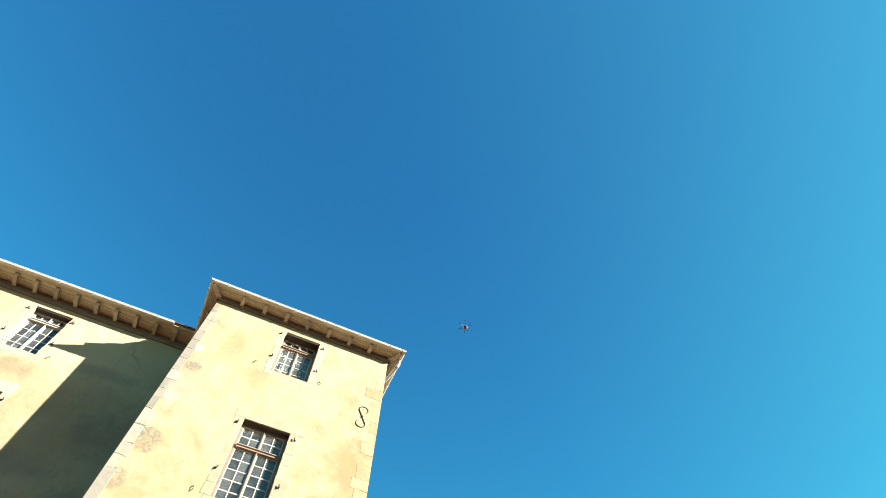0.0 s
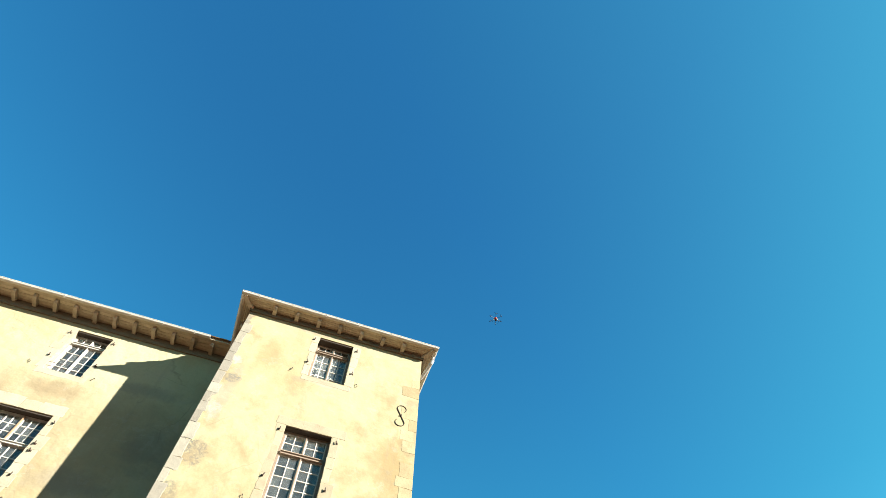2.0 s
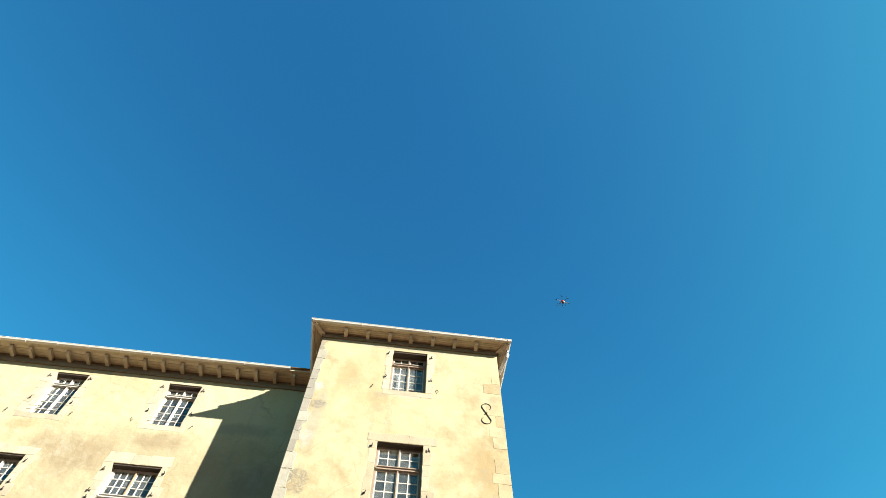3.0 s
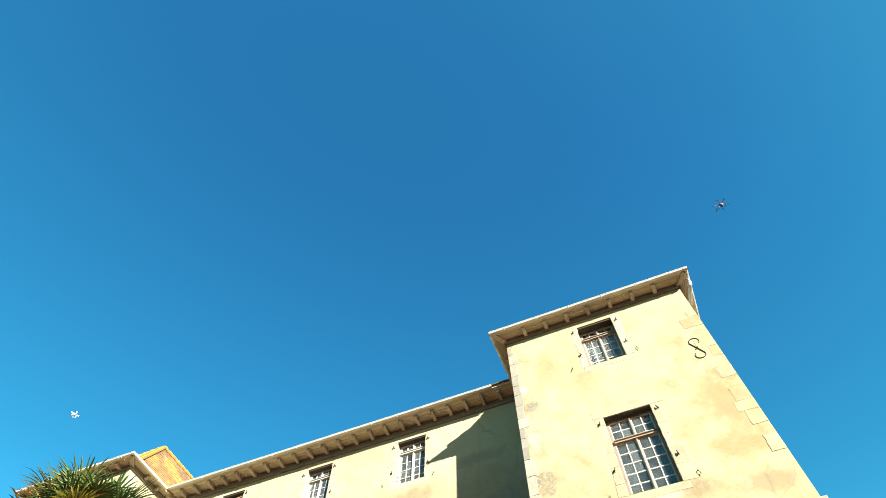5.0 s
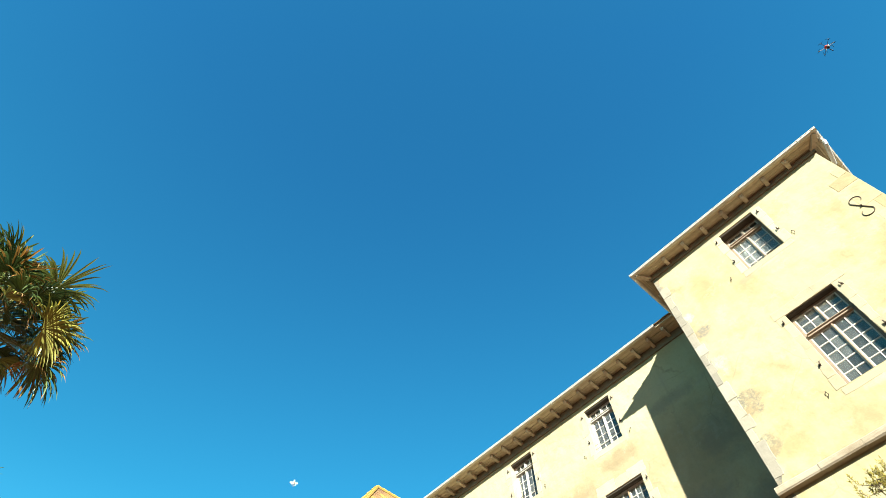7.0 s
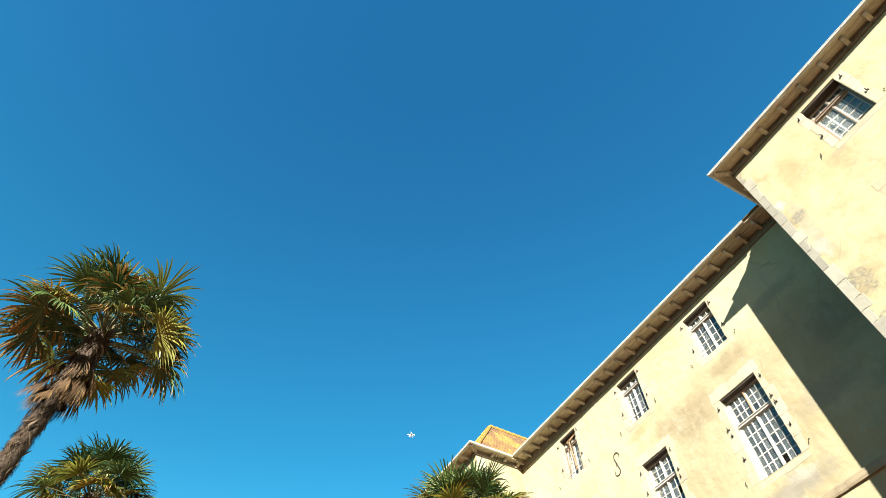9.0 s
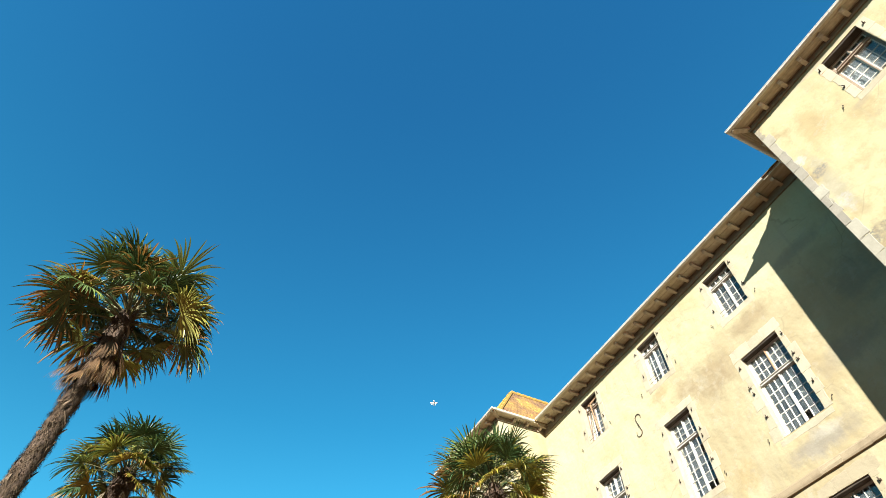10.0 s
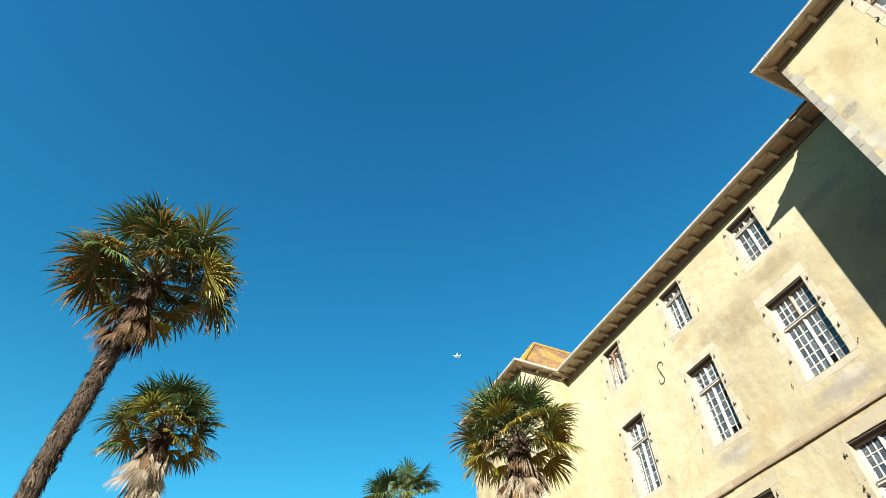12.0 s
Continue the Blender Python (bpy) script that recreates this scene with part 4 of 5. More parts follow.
# window: x0, x1, z0, z1, panes across a leaf, rows in the transom, rows below, frame, extras
A_WIN = (-0.135, 0.91, 14.167, 15.946, 2, 1, 4, WOOD_OLD, dict(split=0.215, rev=0.25, broken=((1, 0, 0),), blind=True))
B_WIN = (-0.22, 0.93, 9.976, 12.245, 2, 2, 5, WOOD_OLD, dict(split=0.30, rev=0.18, board=0.022))
_, PAV_FRONT = build_pavilion("corner_pavilion", PX0, PX1, [A_WIN, B_WIN, (-0.22, 0.93, 5.4, 7.75, 2, 2, 5, WOOD_OLD, dict(split=0.30, rev=0.18, board=0.022))], "cream plastered stone corner pavilion with bracketed eaves and mullioned windows", True)
anchor(PAV_FRONT, 2.605, 13.60, YP, 0.77, "black wrought-iron S-shaped wall tie")

FA = (-19.1, -18.1, 14.167, 15.946, 2, 1, 4, WOOD_OLD, dict(split=0.215, rev=0.25))
FB = (-19.15, -18.0, 9.976, 12.245, 2, 2, 5, WOOD_OLD, dict(split=0.30, rev=0.18, board=0.022))
_, FAR_FRONT = build_pavilion("corner_pavilion", FX0, FX1, [FA, FB], "matching far corner pavilion with a lichened orange tile roof", False)
anchor(FAR_FRONT, -20.55, 13.6, YP, 0.77, "black wrought-iron S-shaped wall tie")


def build_wing():
    root = thing("main_wing", "long three-storey cream wing with rows of mullioned windows and rafter eaves", "building", (-9.4, YW + 3, 0))
    x0, x1 = FX1 + 0.003, PX0 - 0.003
    zt = 16.68
    wins = [
        (-7.07, -6.045, 14.172, 15.941, 2, 1, 4, PAINT_WHITE, dict(split=0.21, guard=True)),
        (-10.519, -9.544, 14.172, 15.941, 2, 1, 4, PAINT_WHITE, dict(split=0.21, guard=True)),
        (-14.023, -13.084, 14.172, 15.941, 2, 1, 4, WOOD_OLD, dict(split=0.21, guard=True, slats=True)),
        (-7.201, -5.913, 10.138, 12.717, 3, 3, 5, PAINT_WHITE, dict(split=0.35, broken=((1, 0, 0),), patched=True)),
        (-10.568, -9.476, 10.138, 12.707, 2, 3, 6, PAINT_WHITE, dict(split=0.30, broken=((1, 0, 0), (1, 1, 0), (1, 1, 4)))),
        (-14.034, -12.933, 10.138, 12.711, 2, 3, 6, PAINT_WHITE, dict(split=0.30)),
        (-7.12, -5.9, 5.75, 8.45, 3, 3, 5, PAINT_WHITE, dict(split=0.35)),
        (-10.55, -9.42, 5.75, 8.45, 3, 3, 5, PAINT_WHITE, dict(split=0.35)),
        (-14.03, -12.93, 5.75, 8.45, 3, 3, 5, PAINT_WHITE, dict(split=0.35)),
    ]
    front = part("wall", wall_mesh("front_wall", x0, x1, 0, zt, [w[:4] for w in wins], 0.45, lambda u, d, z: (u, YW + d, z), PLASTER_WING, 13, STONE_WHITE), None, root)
    part("wall", wall_mesh("back_wall", x0, x1, 0, zt, [], 0.4, lambda u, d, z: (u, YB - d, z), PLASTER_WING, 17), None, root)
    room_slabs(root, x0, x1, YW + 0.46, YB - 0.41)
    for w in wins:
        xa, xb, za, zb, cols, tr, lr, mat, kw = w
        make_window(root, xa, xb, za, zb, YW, cols, tr, lr, mat, **kw)
        tall = zb < 14
        surround(front, xa, xb, za, zb, YW, STONE_WHITE if not tall else (STONE_WARM if zb < 9 else STONE_WHITE), int(-xa * 10 + zb * 31), lintel=tall)
        ironwork(front, xa, xb, za, zb, YW, tall)
    string_course(front, x0, x1, YW, BAND0 + 0.08, BAND1 + 0.05, 0.075, 43, STONE_TAN)
    anchor(front, -11.52, 13.36, YW, 0.76, "thin black iron S-shaped wall tie", 0.014, 0.06, -35)
    zs = ZEW - 0.035
    eave(root, (x0, YW, 0), (x1, YW, 0), (0, -1, 0), OW - 0.13, zs, [0.207 + 0.5934 * k for k in range(24)], (0, 0), 9, 0.46, 0.30)
    gutter_run(root, (FX1 + OS, YW - OW, ZEW), (-3.40, YW - OW, ZEW), (0, -1, 0))
    bm = bmesh.new()
    box(bm, x0 + 0.3, x1 - 0.4, YW - OW + 0.115, YW - OW + 0.135, ZEW - 0.04, ZEW + 0.08)
    part("fascia", bm, WOOD_SOFFIT, root)
    a, b = (x0 + 0.42, YW - OW + 0.04, ZEW + 0.03), (x1 - 0.1, YW - OW + 0.04, ZEW + 0.03)
    course_roof("roof", [(a, b, (a[0], 16.6, 19.3), (b[0], 16.6, 19.3)), ((b[0], 20.2, ZEW), (a[0], 20.2, ZEW), (b[0], 16.6, 19.3), (a[0], 16.6, 19.3))], ROOF, root, 0.2)
    for ob in root.children:
        ob.location = ob.location - root.location
    return root


build_wing()


def downpipe():
    """White swan-neck pipe from the pavilion's gutter to its side wall."""
    root = thing("downpipe", "white rain downpipe with a swan neck below the gutter", "pipe", (PX1 + 0.07, YP + 0.58, 0))
    bm = bmesh.new()
    x, y = PX1, YP + 0.58
    pts = [(x + OS - 0.07, YP - 0.10, ZE - 0.05), (x + OS - 0.07, YP - 0.10, ZE - 0.22), (x + OS - 0.09, YP - 0.06, ZE - 0.29), (x + 0.13, y - 0.10, ZE - 0.50), (x + 0.07, y, ZE - 0.60), (x + 0.07, y, 8.0), (x + 0.07, y, 0.0)]
    tube(bm, [(p[0] - x - 0.07, p[1] - y, p[2]) for p in pts], 0.054, 12)
    part("pipe", bm, PIPE_WHITE, root)


downpipe()


# ---------------------------------------------------------------- palms
def fan_mesh(name, seed, el, spread, length, droop, petiole, mats, tips=0.0, n=38, twist=0.0, wide=0.0165, fold=0.16, dry=0.4):
    """A palm leaf, el degrees above level along +y: an arching stalk and a fan of folded blades that gravity bends.
    tips: share of blades with a dry end; dry: how much of such a blade is dry."""
    r = random.Random(seed)
    bm = bmesh.new()
    e = radians(el)
    pts, p, d = [Vector((0, 0, 0))], Vector((0, 0, 0)), Vector((0, math.cos(e), math.sin(e)))
    for k in range(5):
        p = p + d * petiole / 5
        pts.append(p.copy())
        d = (d + Vector((0, 0, -0.05 - 0.07 * droop)) * (1.0 if abs(el) < 70 else 0.3)).normalized()
    tube(bm, pts, [0.022, 0.014, 0.011, 0.010, 0.009, 0.008], 5)
    for f in bm.faces:
        f.material_index = 1
    hub = pts[-1]
    x = Vector((1, 0, 0))
    up = x.cross(d).normalized()
    turn = Matrix.Rotation(twist, 3, d)
    x, up = turn @ x, turn @ up
    uneven = r.uniform(0.86, 1.1)
    for i in range(n):
        s = ((i + 0.5) / n - 0.5) * 2
        if r.random() < 0.08:
            continue
        a = radians(spread) * s + r.uniform(-0.075, 0.075)
        L = length * (0.74 + 0.26 * math.cos(a * 0.62)) * r.uniform(0.72, 1.08) * (uneven if s < 0 else 1.0)
        v = (d * math.cos(a) + x * math.sin(a) + up * fold * (1 - abs(a) / 2.2)).normalized()
        weak = droop * r.uniform(0.6, 1.4) * (2.4 if r.random() < 0.12 else 1.0)
        q = hub.copy()
        rows = []
        w0 = wide * r.uniform(0.85, 1.15)
        across = v.cross(up).normalized()
        for f, w, bend in ((0.03, 0.005, 0.3), (0.25, w0 * 0.95, 0.3), (0.20, w0, 0.9), (0.18, w0 * 0.86, 1.7), (0.18, w0 * 0.58, 2.3), (0.16, 0.0012, 2.6)):
            q = q + v * L * f
            v = (v + Vector((0, 0, -1)) * weak * f * bend).normalized()
            nrm = v.cross(across).normalized()
            rows.append([bm.verts.new(q - across * w), bm.verts.new(q + nrm * 0.5 * w), bm.verts.new(q + across * w)])
        tipped = r.random() < tips
        cut = 5 - max(1, round(dry * r.uniform(0.6, 1.5) * 5))
        for k, (q0, q1) in enumerate(zip(rows, rows[1:])):
            for j in (0, 1):
                face = bm.faces.new((q0[j], q0[j + 1], q1[j + 1], q1[j]))
                face.material_index = 2 if tipped and k >= cut else 0
    me = bpy.data.meshes.new(name)
    bm.to_mesh(me)
    bm.free()
    for m in mats:
        me.materials.append(m)
    return me


GREEN_SET, OLD_SET, DRY_SET = (LEAF, STALK, LEAF_OLD), (LEAF_OLD, STALK, LEAF_TIP), (LEAF_DEAD, FIBRE, LEAF_TIP)
BROWNING_SET = (LEAF, STALK, LEAF_TIP)
LEVELS = (80, 58, 36, 14, -8, -30)
GREEN, BROWNING, YELLOW = {}, {}, {}
for k, el in enumerate(LEVELS):
    sag = (0.26, 0.44, 0.68, 0.92, 1.05, 1.1)[k]
    reach = (0.66, 0.70, 0.72, 0.74, 0.74, 0.72)[k]
    GREEN[el] = [fan_mesh("leaf", 100 + k * 10 + j, el, (118, 104, 126)[j], (0.66, 0.60, 0.70)[j], sag + 0.14 * j, reach * (0.85, 1.0, 1.12)[j], GREEN_SET, (0.0, 0.02, 0.05, 0.12, 0.2, 0.25)[k], 44, (0.5, -0.6, 0.1)[j]) for j in range(3)]
    BROWNING[el] = [fan_mesh("leaf", 200 + k * 10 + j, el, (112, 92)[j], (0.62, 0.56)[j], sag + 0.3 + 0.2 * j, reach * (1.0, 1.1)[j], BROWNING_SET, (0.75, 0.6)[j], 44, (0.4, -0.5)[j], 0.0155, 0.16, (0.55, 0.36)[j]) for j in range(2)]
    YELLOW[el] = [fan_mesh("leaf", 300 + k * 10 + j, el, (102, 84)[j], (0.60, 0.54)[j], sag + 0.35 * j, reach * (1.0, 0.85)[j], OLD_SET, (0.35, 0.6)[j], 42, (0.5, -0.4)[j], 0.0155, 0.16, 0.3) for j in range(2)]
DEAD = [fan_mesh("dead_leaf", 400 + i, -56 - 11 * i, 34, (0.52, 0.40, 0.46)[i], 1.7, 0.34, DRY_SET, 0.3, 36, 0.5 * i - 0.4, 0.0065) for i in range(3)]
SKIRT = [fan_mesh("dead_leaf", 500 + i, -50 - 9 * i, 46, (0.62, 0.5, 0.56, 0.42)[i], 1.8, 0.20, (STRAW, FIBRE, LEAF_DEAD), 0.3, 60, 0.5 * i - 0.6, 0.006) for i in range(4)]
BROKEN = fan_mesh("dead_leaf", 450, -58, 30, 0.34, 1.4, 0.80, (LEAF_OLD, FIBRE, LEAF_DEAD), 0.9, 18, 0.5, 0.010, 0.16, 0.8)


def trunk_mesh(axis, top, heart, trunk_r, seed):
    """The stem: uneven matted collars, swollen under the crown and closed over the heart."""
    nr, ns = 220, 22
    verts, faces = [], []
    for i in range(nr + 1):
        f = i / nr
        c = axis(f)
        z = f * top
        swell = max(0, 1 - (top - z) / 1.05)
        base = trunk_r * (1.10 - 0.20 * f + 0.62 * swell ** 0.7 * (1 - 0.6 * swell ** 3))
        for k in range(ns):
            q = 2 * math.pi * k / ns
            cx, cy = math.cos(q), math.sin(q)
            phase = z * 2.5 + 0.7 * noise.noise((cx * 0.9 + seed, cy * 0.9, z * 0.8)) + 0.10 * k / ns
            collar = 1 - (phase % 1.0)
            rr = base * (0.90 + 0.20 * collar + 0.36 * noise.noise((cx * 1.5 + seed, cy * 1.5, z * 2.2)) + 0.16 * noise.noise((cx * 4, cy * 4 + seed, z * 7)))
            verts.append((c.x + rr * cx, c.y + rr * cy, c.z))
    for j, (dz, k2) in enumerate(((0.07, 0.8), (0.13, 0.6), (0.18, 0.3))):
        for k in range(ns):
            q = 2 * math.pi * k / ns
            rr = trunk_r * 1.2 * k2 * (1 + 0.25 * noise.noise((math.cos(q) * 3 + seed, math.sin(q) * 3, dz * 9)))
            verts.append((heart.x + rr * math.cos(q), heart.y + rr * math.sin(q), heart.z + dz))
    for i in range(nr + 3):
        for k in range(ns):
            a, b = i * ns + k, i * ns + (k + 1) % ns
            faces.append((a, b, b + ns, a + ns))
    faces.append(tuple((nr + 3) * ns + k for k in range(ns)))
    return mesh_of("trunk", verts, faces, FIBRE, True)


def palm(x, y, top, lean, crown, seed, leaves, dead, label, trunk_r=0.14, old=0.25, shed=False, low=-30, hanging=0, hang_el=-30, broken=(), flat=1.0, brown=0.5):
    """A windmill palm. top: height of the crown's heart; lean: how far the heart stands off the foot; crown: scale of its leaves;
    old: share of leaves that are ageing; brown: how many of those have brown ends and are not yellow; low: elevation of the lowest green leaves;
    hanging: yellow leaves hanging on long stalks below them, hang_el their slope; broken: azimuths of snapped leaves; shed: a straw skirt; flat: height of the dome."""
    r = random.Random(seed)
    root = thing("palm_tree", label, "palm tree", (x - lean[0], y - lean[1], 0), "windmill palms in the courtyard")
    heart = Vector((lean[0], lean[1], top))
    bow = lambda f: 0.06 * math.sin(f * 9 + seed) * (1 - f) + 0.03 * math.sin(f * 23 + seed * 2) * (1 - f)
    axis = lambda f: Vector((lean[0] * f ** 1.6 + bow(f), lean[1] * f ** 1.6 + bow(f + 0.13) * (1 - f), top * f))
    part("trunk", trunk_mesh(axis, top, heart, trunk_r, seed), None, root, "fibrous brown trunk with old leaf bases")

    def place(f, q):
        out = Vector((math.cos(q), math.sin(q), 0))
        swell = 1 + 0.55 * max(0, 1 - (1 - f) * top / 1.05)
        return axis(f), out, Vector((-out.y, out.x, 0)), trunk_r * swell

    # curled sheaths of old leaves, each a bent strip round the stem
    for i in range(int(top * 4)):
        f = 0.42 + 0.56 * (i + r.random()) / int(top * 4)
        q0, turnby = i * 2.39996 + r.uniform(-0.5, 0.5), r.uniform(0.35, 1.2) * r.choice((-1, 1))
        rise, w = r.uniform(-0.06, 0.20), r.uniform(0.03, 0.08)
        bm = bmesh.new()
        rows = []
        for k in range(6):
            g = k / 5
            c, out, side, rad = place(min(1, f + rise * g / top), q0 + turnby * g)
            rr = rad * r.uniform(1.08, 1.16) + 0.02 * g ** 3
            ww = w * (1 - 0.75 * g)
            rows.append([bm.verts.new(c + out * (rr + o) + Vector((0, 0, h * ww))) for o, h in ((0.0, -1), (0.012, 0), (0.0, 1), (-0.014, 0))])
        for a, b in zip(rows, rows[1:]):
            for k in range(4):
                bm.faces.new((a[k], a[(k + 1) % 4], b[(k + 1) % 4], b[k]))
        bm.faces.new(rows[0])
        bm.faces.new(rows[-1][::-1])
        part("leaf_sheath", bm, SHEATH, root)
    # stubs of leaf stalks and matted hair
    verts, faces = [], []
    count = int(top * 10)
    for i in range(count):
        f = 0.3 + 0.7 * (i + r.random()) / count
        c, out, side, rad = place(f, i * 2.39996 + r.uniform(-0.4, 0.4))
        p = c + out * rad * 0.92
        ln = r.uniform(0.06, 0.20) * (-1 if r.random() < 0.4 else 1)
        tip = p + out * r.uniform(0.02, 0.07) + Vector((0, 0, ln)) + side * r.uniform(-0.06, 0.06)
        w = r.uniform(0.010, 0.038)
        s = len(verts)
        verts += [p - side * w, p + side * w, tip + side * w * 0.4, tip - side * w * 0.4, p - side * w * 0.8 - out * 0.02 + Vector((0, 0, 0.01)), p + side * w * 0.8 - out * 0.02 + Vector((0, 0, 0.01))]
        faces += [(s, s + 1, s + 2, s + 3), (s + 4, s + 3, s + 2, s + 5), (s, s + 3, s + 4), (s + 1, s + 5, s + 2)]
    for i in range(int(top * 1700)):
        f = 0.2 + 0.8 * r.random()
        q = r.uniform(0, 6.283)
        c, out, side, rad = place(f, q)
        lift = 1.0 + 0.25 * noise.noise((out.x * 1.5 + seed, out.y * 1.5, f * top * 2.2))
        p = c + out * rad * lift * r.uniform(0.92, 1.05)
        hang = r.uniform(-0.13, 0.03)
        mid = p + out * r.uniform(0.006, 0.03) + Vector((0, 0, hang * 0.4)) + side * r.uniform(-0.04, 0.04)
        tip = mid + out * r.uniform(-0.01, 0.03) + Vector((0, 0, hang * 0.7)) + side * r.uniform(-0.05, 0.05)
        s = len(verts)
        verts += [p - side * 0.004, p + side * 0.004, mid + side * 0.003, mid - side * 0.003, tip]
        faces += [(s, s + 1, s + 2, s + 3), (s + 3, s + 2, s + 4)]
    tagged(part("trunk_fibre", mesh_of("trunk_fibre", [tuple(v) for v in verts], faces, BOOT), None, root, "ragged leaf bases and loose fibre"), kind="stuff")

    def hang_leaf(name, me, pos, az, tilt, size):
        ob = part(name, me, None, root)
        ob.matrix_basis = Matrix.Translation(pos) @ Matrix.Rotation(az - math.pi / 2, 4, "Z") @ Matrix.Rotation(tilt, 4, "X") @ Matrix.Scale(crown * size, 4)

    # crown: young leaves upright in the middle, older ones spread and hang
    for i in range(leaves):
        f = (i + 0.5) / leaves
        el = math.degrees(math.asin(0.985 - (0.985 - math.sin(radians(low))) * f ** flat)) + r.uniform(-9, 9)
        az = i * 2.39996 + r.uniform(-0.35, 0.35)
        pos = heart + Vector((0, 0, 0.22 - 0.40 * f)) + Vector((math.cos(az), math.sin(az), 0)) * 0.08
        level = min(LEVELS, key=lambda v: abs(v - el))
        kind = GREEN
        if f > 1 - old and r.random() < 0.75:
            kind = BROWNING if r.random() < brown else YELLOW
        hang_leaf("leaf", r.choice(kind[level]), pos, az, radians(el - level), r.uniform(0.86, 1.12) * (0.84 if el > 55 else 1.0))
    for i in range(10):
        hang_leaf("leaf", r.choice(GREEN[(58, 36, 14)[i % 3]]), heart + Vector((0, 0, r.uniform(-0.05, 0.2))), i * 2.39996 + 1.1, r.uniform(-0.15, 0.15), r.uniform(0.55, 0.74))
    for i in range(5):
        hang_leaf("leaf", GREEN[80][i % 3], heart + Vector((0, 0, 0.16)), i * 1.3 + seed, r.uniform(-0.1, 0.15), r.uniform(0.45, 0.62))
    for i in range(hanging):
        az = seed * 1.3 + (i + r.uniform(-0.25, 0.25)) * 2 * math.pi / hanging
        hang_leaf("leaf", (BROWNING if r.random() < brown else YELLOW)[-8][i % 2], heart + Vector((0, 0, -0.08 - 0.15 * (i % 2))), az, radians(hang_el + 8 + r.uniform(-14, 10)), r.uniform(0.92, 1.15))
    for az in broken:
        hang_leaf("dead_leaf", BROKEN, heart + Vector((0, 0, -0.30)), radians(az), 0.0, 1.0)
    for i in range(dead):
        az = i * 2.39996 + r.uniform(-0.5, 0.5)
        drop = r.random()
        if shed:
            pos = heart + Vector((math.cos(az) * 0.16, math.sin(az) * 0.16, -0.30 - 1.0 * drop))
            hang_leaf("dead_leaf", r.choice(SKIRT if i % 6 else DEAD), pos, az, r.uniform(-0.38, 0.30), r.uniform(0.65, 1.05))
        else:
            pos = heart + Vector((math.cos(az) * 0.14, math.sin(az) * 0.14, -0.40 - 0.78 * drop))
            hang_leaf("dead_leaf", r.choice(DEAD), pos, az, r.uniform(-0.3, 0.2), r.uniform(0.6, 1.0))
    return root


def polar(az, dist):
    """A place dist metres from the middle of the camera's stand, az degrees clockwise from +y."""
    return 0.165 + dist * math.sin(radians(az)), 0.49 + dist * math.cos(radians(az))


palm(*polar(-101.4, 8.4), 8.60, (-0.05, 0.20), 1.06, 3, 54, 34, "tall windmill palm with a ragged shaggy trunk and browning leaves", 0.112, 0.40, False, 12, 1, 0, (-60,), 1.0, 0.8)
palm(*polar(-94.3, 12.6), 8.33, (0.05, 0.1), 0.94, 8, 46, 64, "windmill palm with a dense skirt of straw-coloured dead leaves", 0.15, 0.38, True, 14, 7, 4, (), 1.0, 0.15)
palm(*polar(-58.1, 11.4), 8.20, (0.0, 0.0), 1.08, 14, 42, 74, "windmill palm in front of the wing with yellowing lower leaves", 0.16, 0.34, True, 22, 9, 8, (200,), 1.0, 0.05)
palm(*polar(-70.1, 17.6), 9.78, (0.1, 0.0), 0.98, 23, 40, 14, "distant windmill palm with a rounded green crown", 0.14, 0.12, False, -20)
palm(*polar(-27.0, 9.0), 3.56, (0.0, 0.0), 1.0, 31, 34, 10, "low windmill palm with green fans close to the wing", 0.14, 0.12, False, -25)


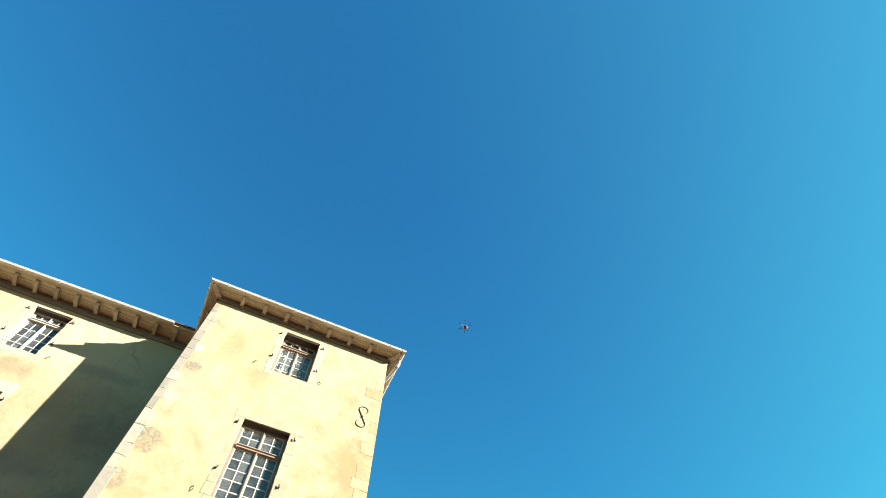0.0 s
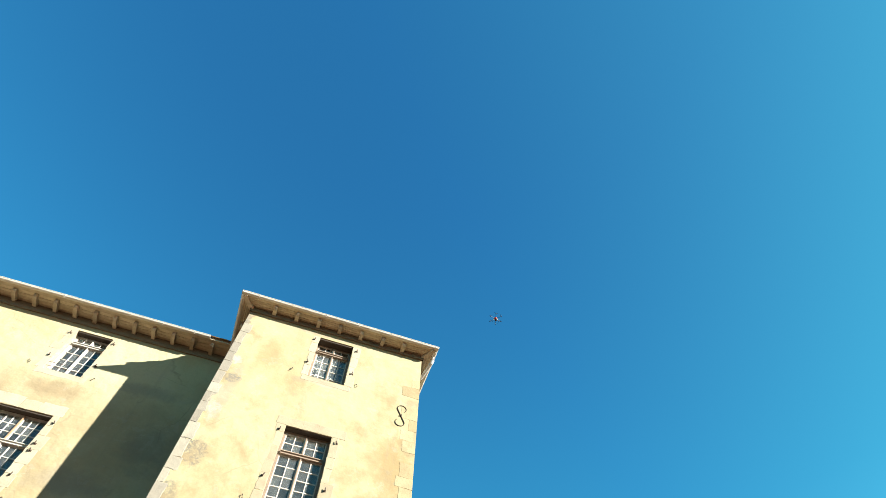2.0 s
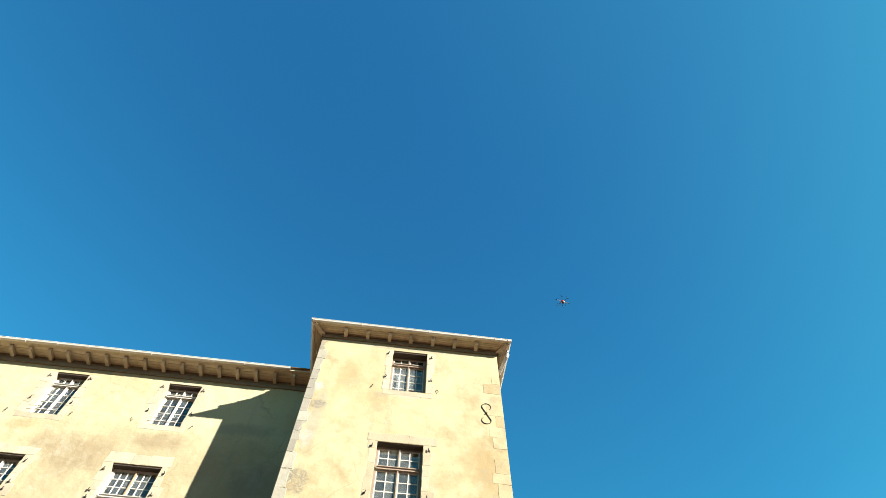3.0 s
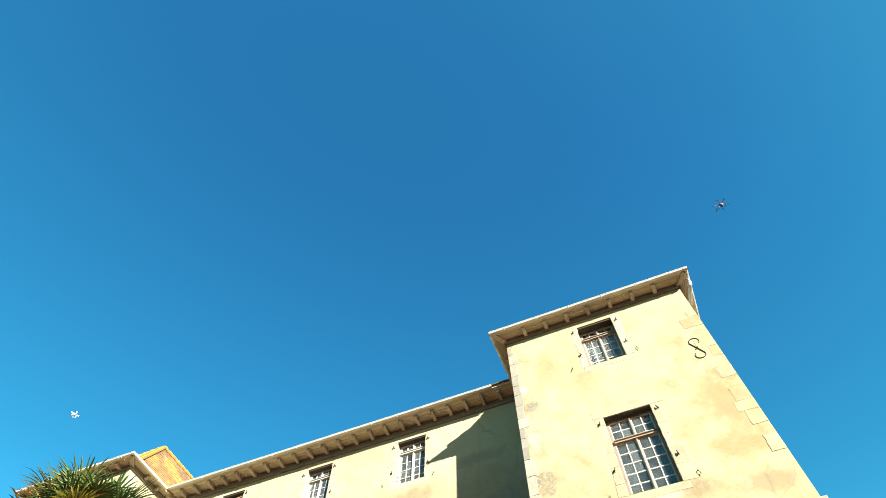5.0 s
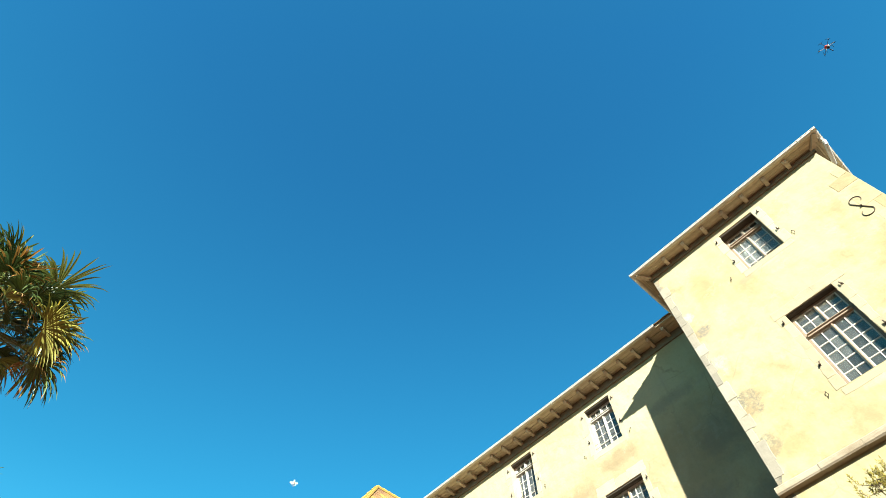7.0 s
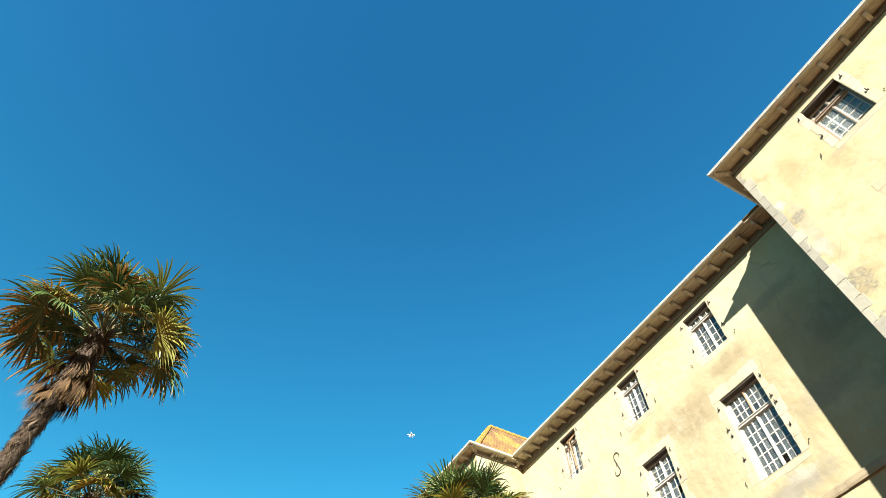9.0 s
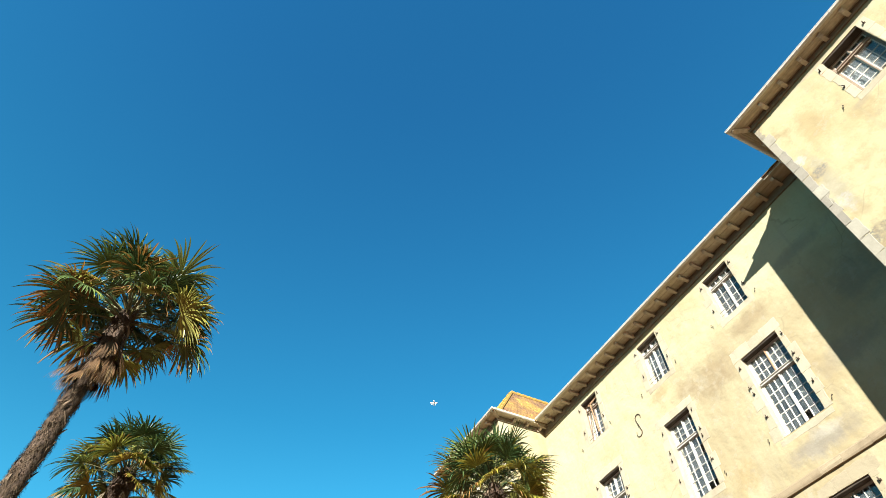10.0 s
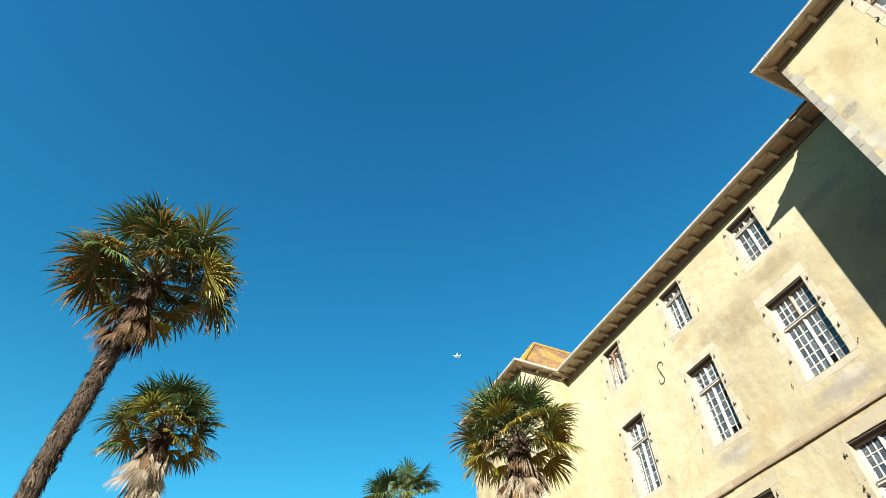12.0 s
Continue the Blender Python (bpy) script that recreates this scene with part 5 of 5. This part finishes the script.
# ---------------------------------------------------------------- drones
def hexacopter(loc):
    root = thing("drone", "six-armed drone with a red and white body hovering in the sky", "drone", loc)
    root.scale = (0.8, 0.8, 0.8)
    bm = bmesh.new()
    bmesh.ops.create_uvsphere(bm, u_segments=16, v_segments=10, radius=0.13)
    for v in bm.verts:
        v.co.z *= 0.62
    part("body", bm, RED, root, "glossy red body shell")
    bm = bmesh.new()
    box(bm, -0.07, 0.07, -0.07, 0.07, -0.2, -0.09)
    bevelled(bm, 0.015)
    part("camera_gimbal", bm, CARBON, root)
    bm = bmesh.new()
    box(bm, 0.02, 0.13, -0.09, 0.05, -0.12, -0.055)
    bevelled(bm, 0.012)
    part("battery", bm, DRONE_WHITE, root, "white battery pack")
    for k in range(6):
        a = radians(60 * k + 12)
        d = Vector((math.cos(a), math.sin(a), 0))
        bm = bmesh.new()
        tube(bm, [d * 0.1, d * 0.44], 0.014, 6)
        tube(bm, [d * 0.44 + Vector((0, 0, -0.03)), d * 0.44 + Vector((0, 0, 0.05))], 0.03, 8)
        arm = part("arm", bm, CARBON, root)
        bm = bmesh.new()
        q = radians(40 * k + 20)
        e = Vector((math.cos(q), math.sin(q), 0))
        n = Vector((-e.y, e.x, 0)) * 0.016
        c = d * 0.44 + Vector((0, 0, 0.06))
        for s in (-1, 1):
            vs = [bm.verts.new(c + e * s * 0.01 + n), bm.verts.new(c + e * s * 0.01 - n), bm.verts.new(c + e * s * 0.15 - n * 0.5 + Vector((0, 0, 0.006))), bm.verts.new(c + e * s * 0.15 + n * 0.6)]
            bm.faces.new(vs)
        bmesh.ops.solidify(bm, geom=list(bm.faces), thickness=0.003)
        part("propeller", bm, CARBON, arm)
    for s in (-1, 1):
        bm = bmesh.new()
        tube(bm, [(s * 0.08, 0, -0.06), (s * 0.2, 0, -0.28)], 0.01, 6)
        tube(bm, [(s * 0.2, -0.16, -0.28), (s * 0.2, 0.16, -0.28)], 0.012, 6)
        part("landing_leg", bm, CARBON, root)


def quadcopter(loc, turn):
    root = thing("drone", "small white four-rotor drone hovering above the roof", "drone", loc)
    root.rotation_euler = (0, 0, radians(turn))
    root.scale = (0.62, 0.62, 0.62)
    bm = bmesh.new()
    bmesh.ops.create_uvsphere(bm, u_segments=16, v_segments=10, radius=0.1)
    for v in bm.verts:
        v.co.z *= 0.5
        v.co.x *= 1.25
    part("body", bm, DRONE_WHITE, root)
    for k in range(4):
        a = radians(90 * k + 45)
        d = Vector((math.cos(a), math.sin(a), 0))
        bm = bmesh.new()
        tube(bm, [d * 0.06, d * 0.22], [0.034, 0.022], 8)
        tube(bm, [d * 0.22 + Vector((0, 0, -0.035)), d * 0.22 + Vector((0, 0, 0.035))], 0.03, 10)
        arm = part("arm", bm, DRONE_WHITE, root)
        bm = bmesh.new()
        e = Vector((math.cos(a * 2.3), math.sin(a * 2.3), 0))
        n = Vector((-e.y, e.x, 0)) * 0.013
        c = d * 0.22 + Vector((0, 0, 0.045))
        for s in (-1, 1):
            bm.faces.new([bm.verts.new(p) for p in (c + e * s * 0.01 + n, c + e * s * 0.01 - n, c + e * s * 0.12 - n * 0.5, c + e * s * 0.12 + n * 0.6)])
        bmesh.ops.solidify(bm, geom=list(bm.faces), thickness=0.003)
        part("propeller", bm, DRONE_WHITE, arm)
    for s in (-1, 1):
        bm = bmesh.new()
        tube(bm, [(-0.08, s * 0.06, -0.03), (-0.09, s * 0.11, -0.16), (0.09, s * 0.11, -0.16), (0.08, s * 0.06, -0.03)], 0.012, 6)
        part("landing_leg", bm, DRONE_WHITE, root)
    bm = bmesh.new()
    bmesh.ops.create_uvsphere(bm, u_segments=10, v_segments=8, radius=0.035)
    for v in bm.verts:
        v.co.z -= 0.085
    part("camera_ball", bm, CARBON, root)


hexacopter((0.14 + 34 * 0.2570, 0.38 + 34 * 0.4958, 1.54 + 34 * 0.8296))
quadcopter((0.163 - 26 * 0.7092, 0.48 + 26 * 0.3398, 1.546 + 26 * 0.6177), 20)


# ---------------------------------------------------------------- bush in front of the near pavilion
def bush(x, y, height, width, seed):
    r = random.Random(seed)
    root = thing("bush", "tall yellow-green bush of upright leafy shoots against the pavilion", "bush", (x, y, 0))
    bm = bmesh.new()
    shoots = []
    for i in range(44):
        a = r.uniform(0, 6.283)
        rad = width * math.sqrt(r.random())
        end = Vector((rad * math.cos(a), rad * 0.35 * math.sin(a), height * r.uniform(0.92, 1.0) - 0.12 * rad))
        pts = [Vector((0.12 * math.cos(a), 0.08 * math.sin(a), 0))]
        for f in (0.35, 0.6, 0.8, 0.92, 1.0):
            pts.append(Vector((end.x * f ** 1.7, end.y * f ** 1.7, end.z * f)) + Vector((r.uniform(-0.06, 0.06), r.uniform(-0.04, 0.04), 0)))
        tube(bm, pts, [0.035, 0.026, 0.018, 0.012, 0.008, 0.004], 5)
        for k in range(24):
            f = r.uniform(0.80, 1.0)
            b = Vector((end.x * f ** 1.7, end.y * f ** 1.7, end.z * f))
            q = r.uniform(0, 6.283)
            tip = b + Vector((math.cos(q) * r.uniform(0.05, 0.38), math.sin(q) * r.uniform(0.05, 0.2), r.uniform(0.08, 0.34)))
            mid = b.lerp(tip, 0.55) + Vector((math.cos(q) * 0.07, math.sin(q) * 0.04, -0.05))
            tube(bm, [b, mid, tip], [0.006, 0.004, 0.0015], 4)
            shoots.append((b, mid, tip))
    part("stems", bm, TWIG, root)
    for i in range(9):
        bm = bmesh.new()
        bx, by = r.uniform(-0.6, 1.1) * width, r.uniform(-0.1, 0.2)
        tipx, top = bx + r.uniform(-0.16, 0.16), height + r.uniform(0.05, 0.5)
        tube(bm, [(bx * 0.4, by * 0.5, height * 0.45), (bx * 0.85, by, height * 0.9), (tipx, by, top)], [0.010, 0.008, 0.004], 5)
        part("dry_stalk", bm, STRAW, root, "pale dry stalk")
    verts, faces = [], []
    for b, m, t in shoots:
        for k in range(50):
            f = r.uniform(0.1, 1.03)
            p = (b.lerp(m, f * 2) if f < 0.5 else m.lerp(t, f * 2 - 1)) + Vector([r.gauss(0, 0.008) for _ in range(3)])
            d = (Vector([r.gauss(0, 1) for _ in range(3)]) + Vector((0, 0, 0.9))).normalized()
            s = d.orthogonal().normalized()
            ln, w = r.uniform(0.035, 0.075), r.uniform(0.006, 0.012)
            n = len(verts)
            verts += [p, p + d * ln * 0.5 + s * w, p + d * ln, p + d * ln * 0.5 - s * w]
            faces.append((n, n + 1, n + 2, n + 3))
    tagged(part("foliage", mesh_of("foliage", [tuple(v) for v in verts], faces, BUSH), None, root, "small narrow yellow-green leaves"), kind="stuff")


bush(-0.05, 10.75, 7.86, 1.3, 5)
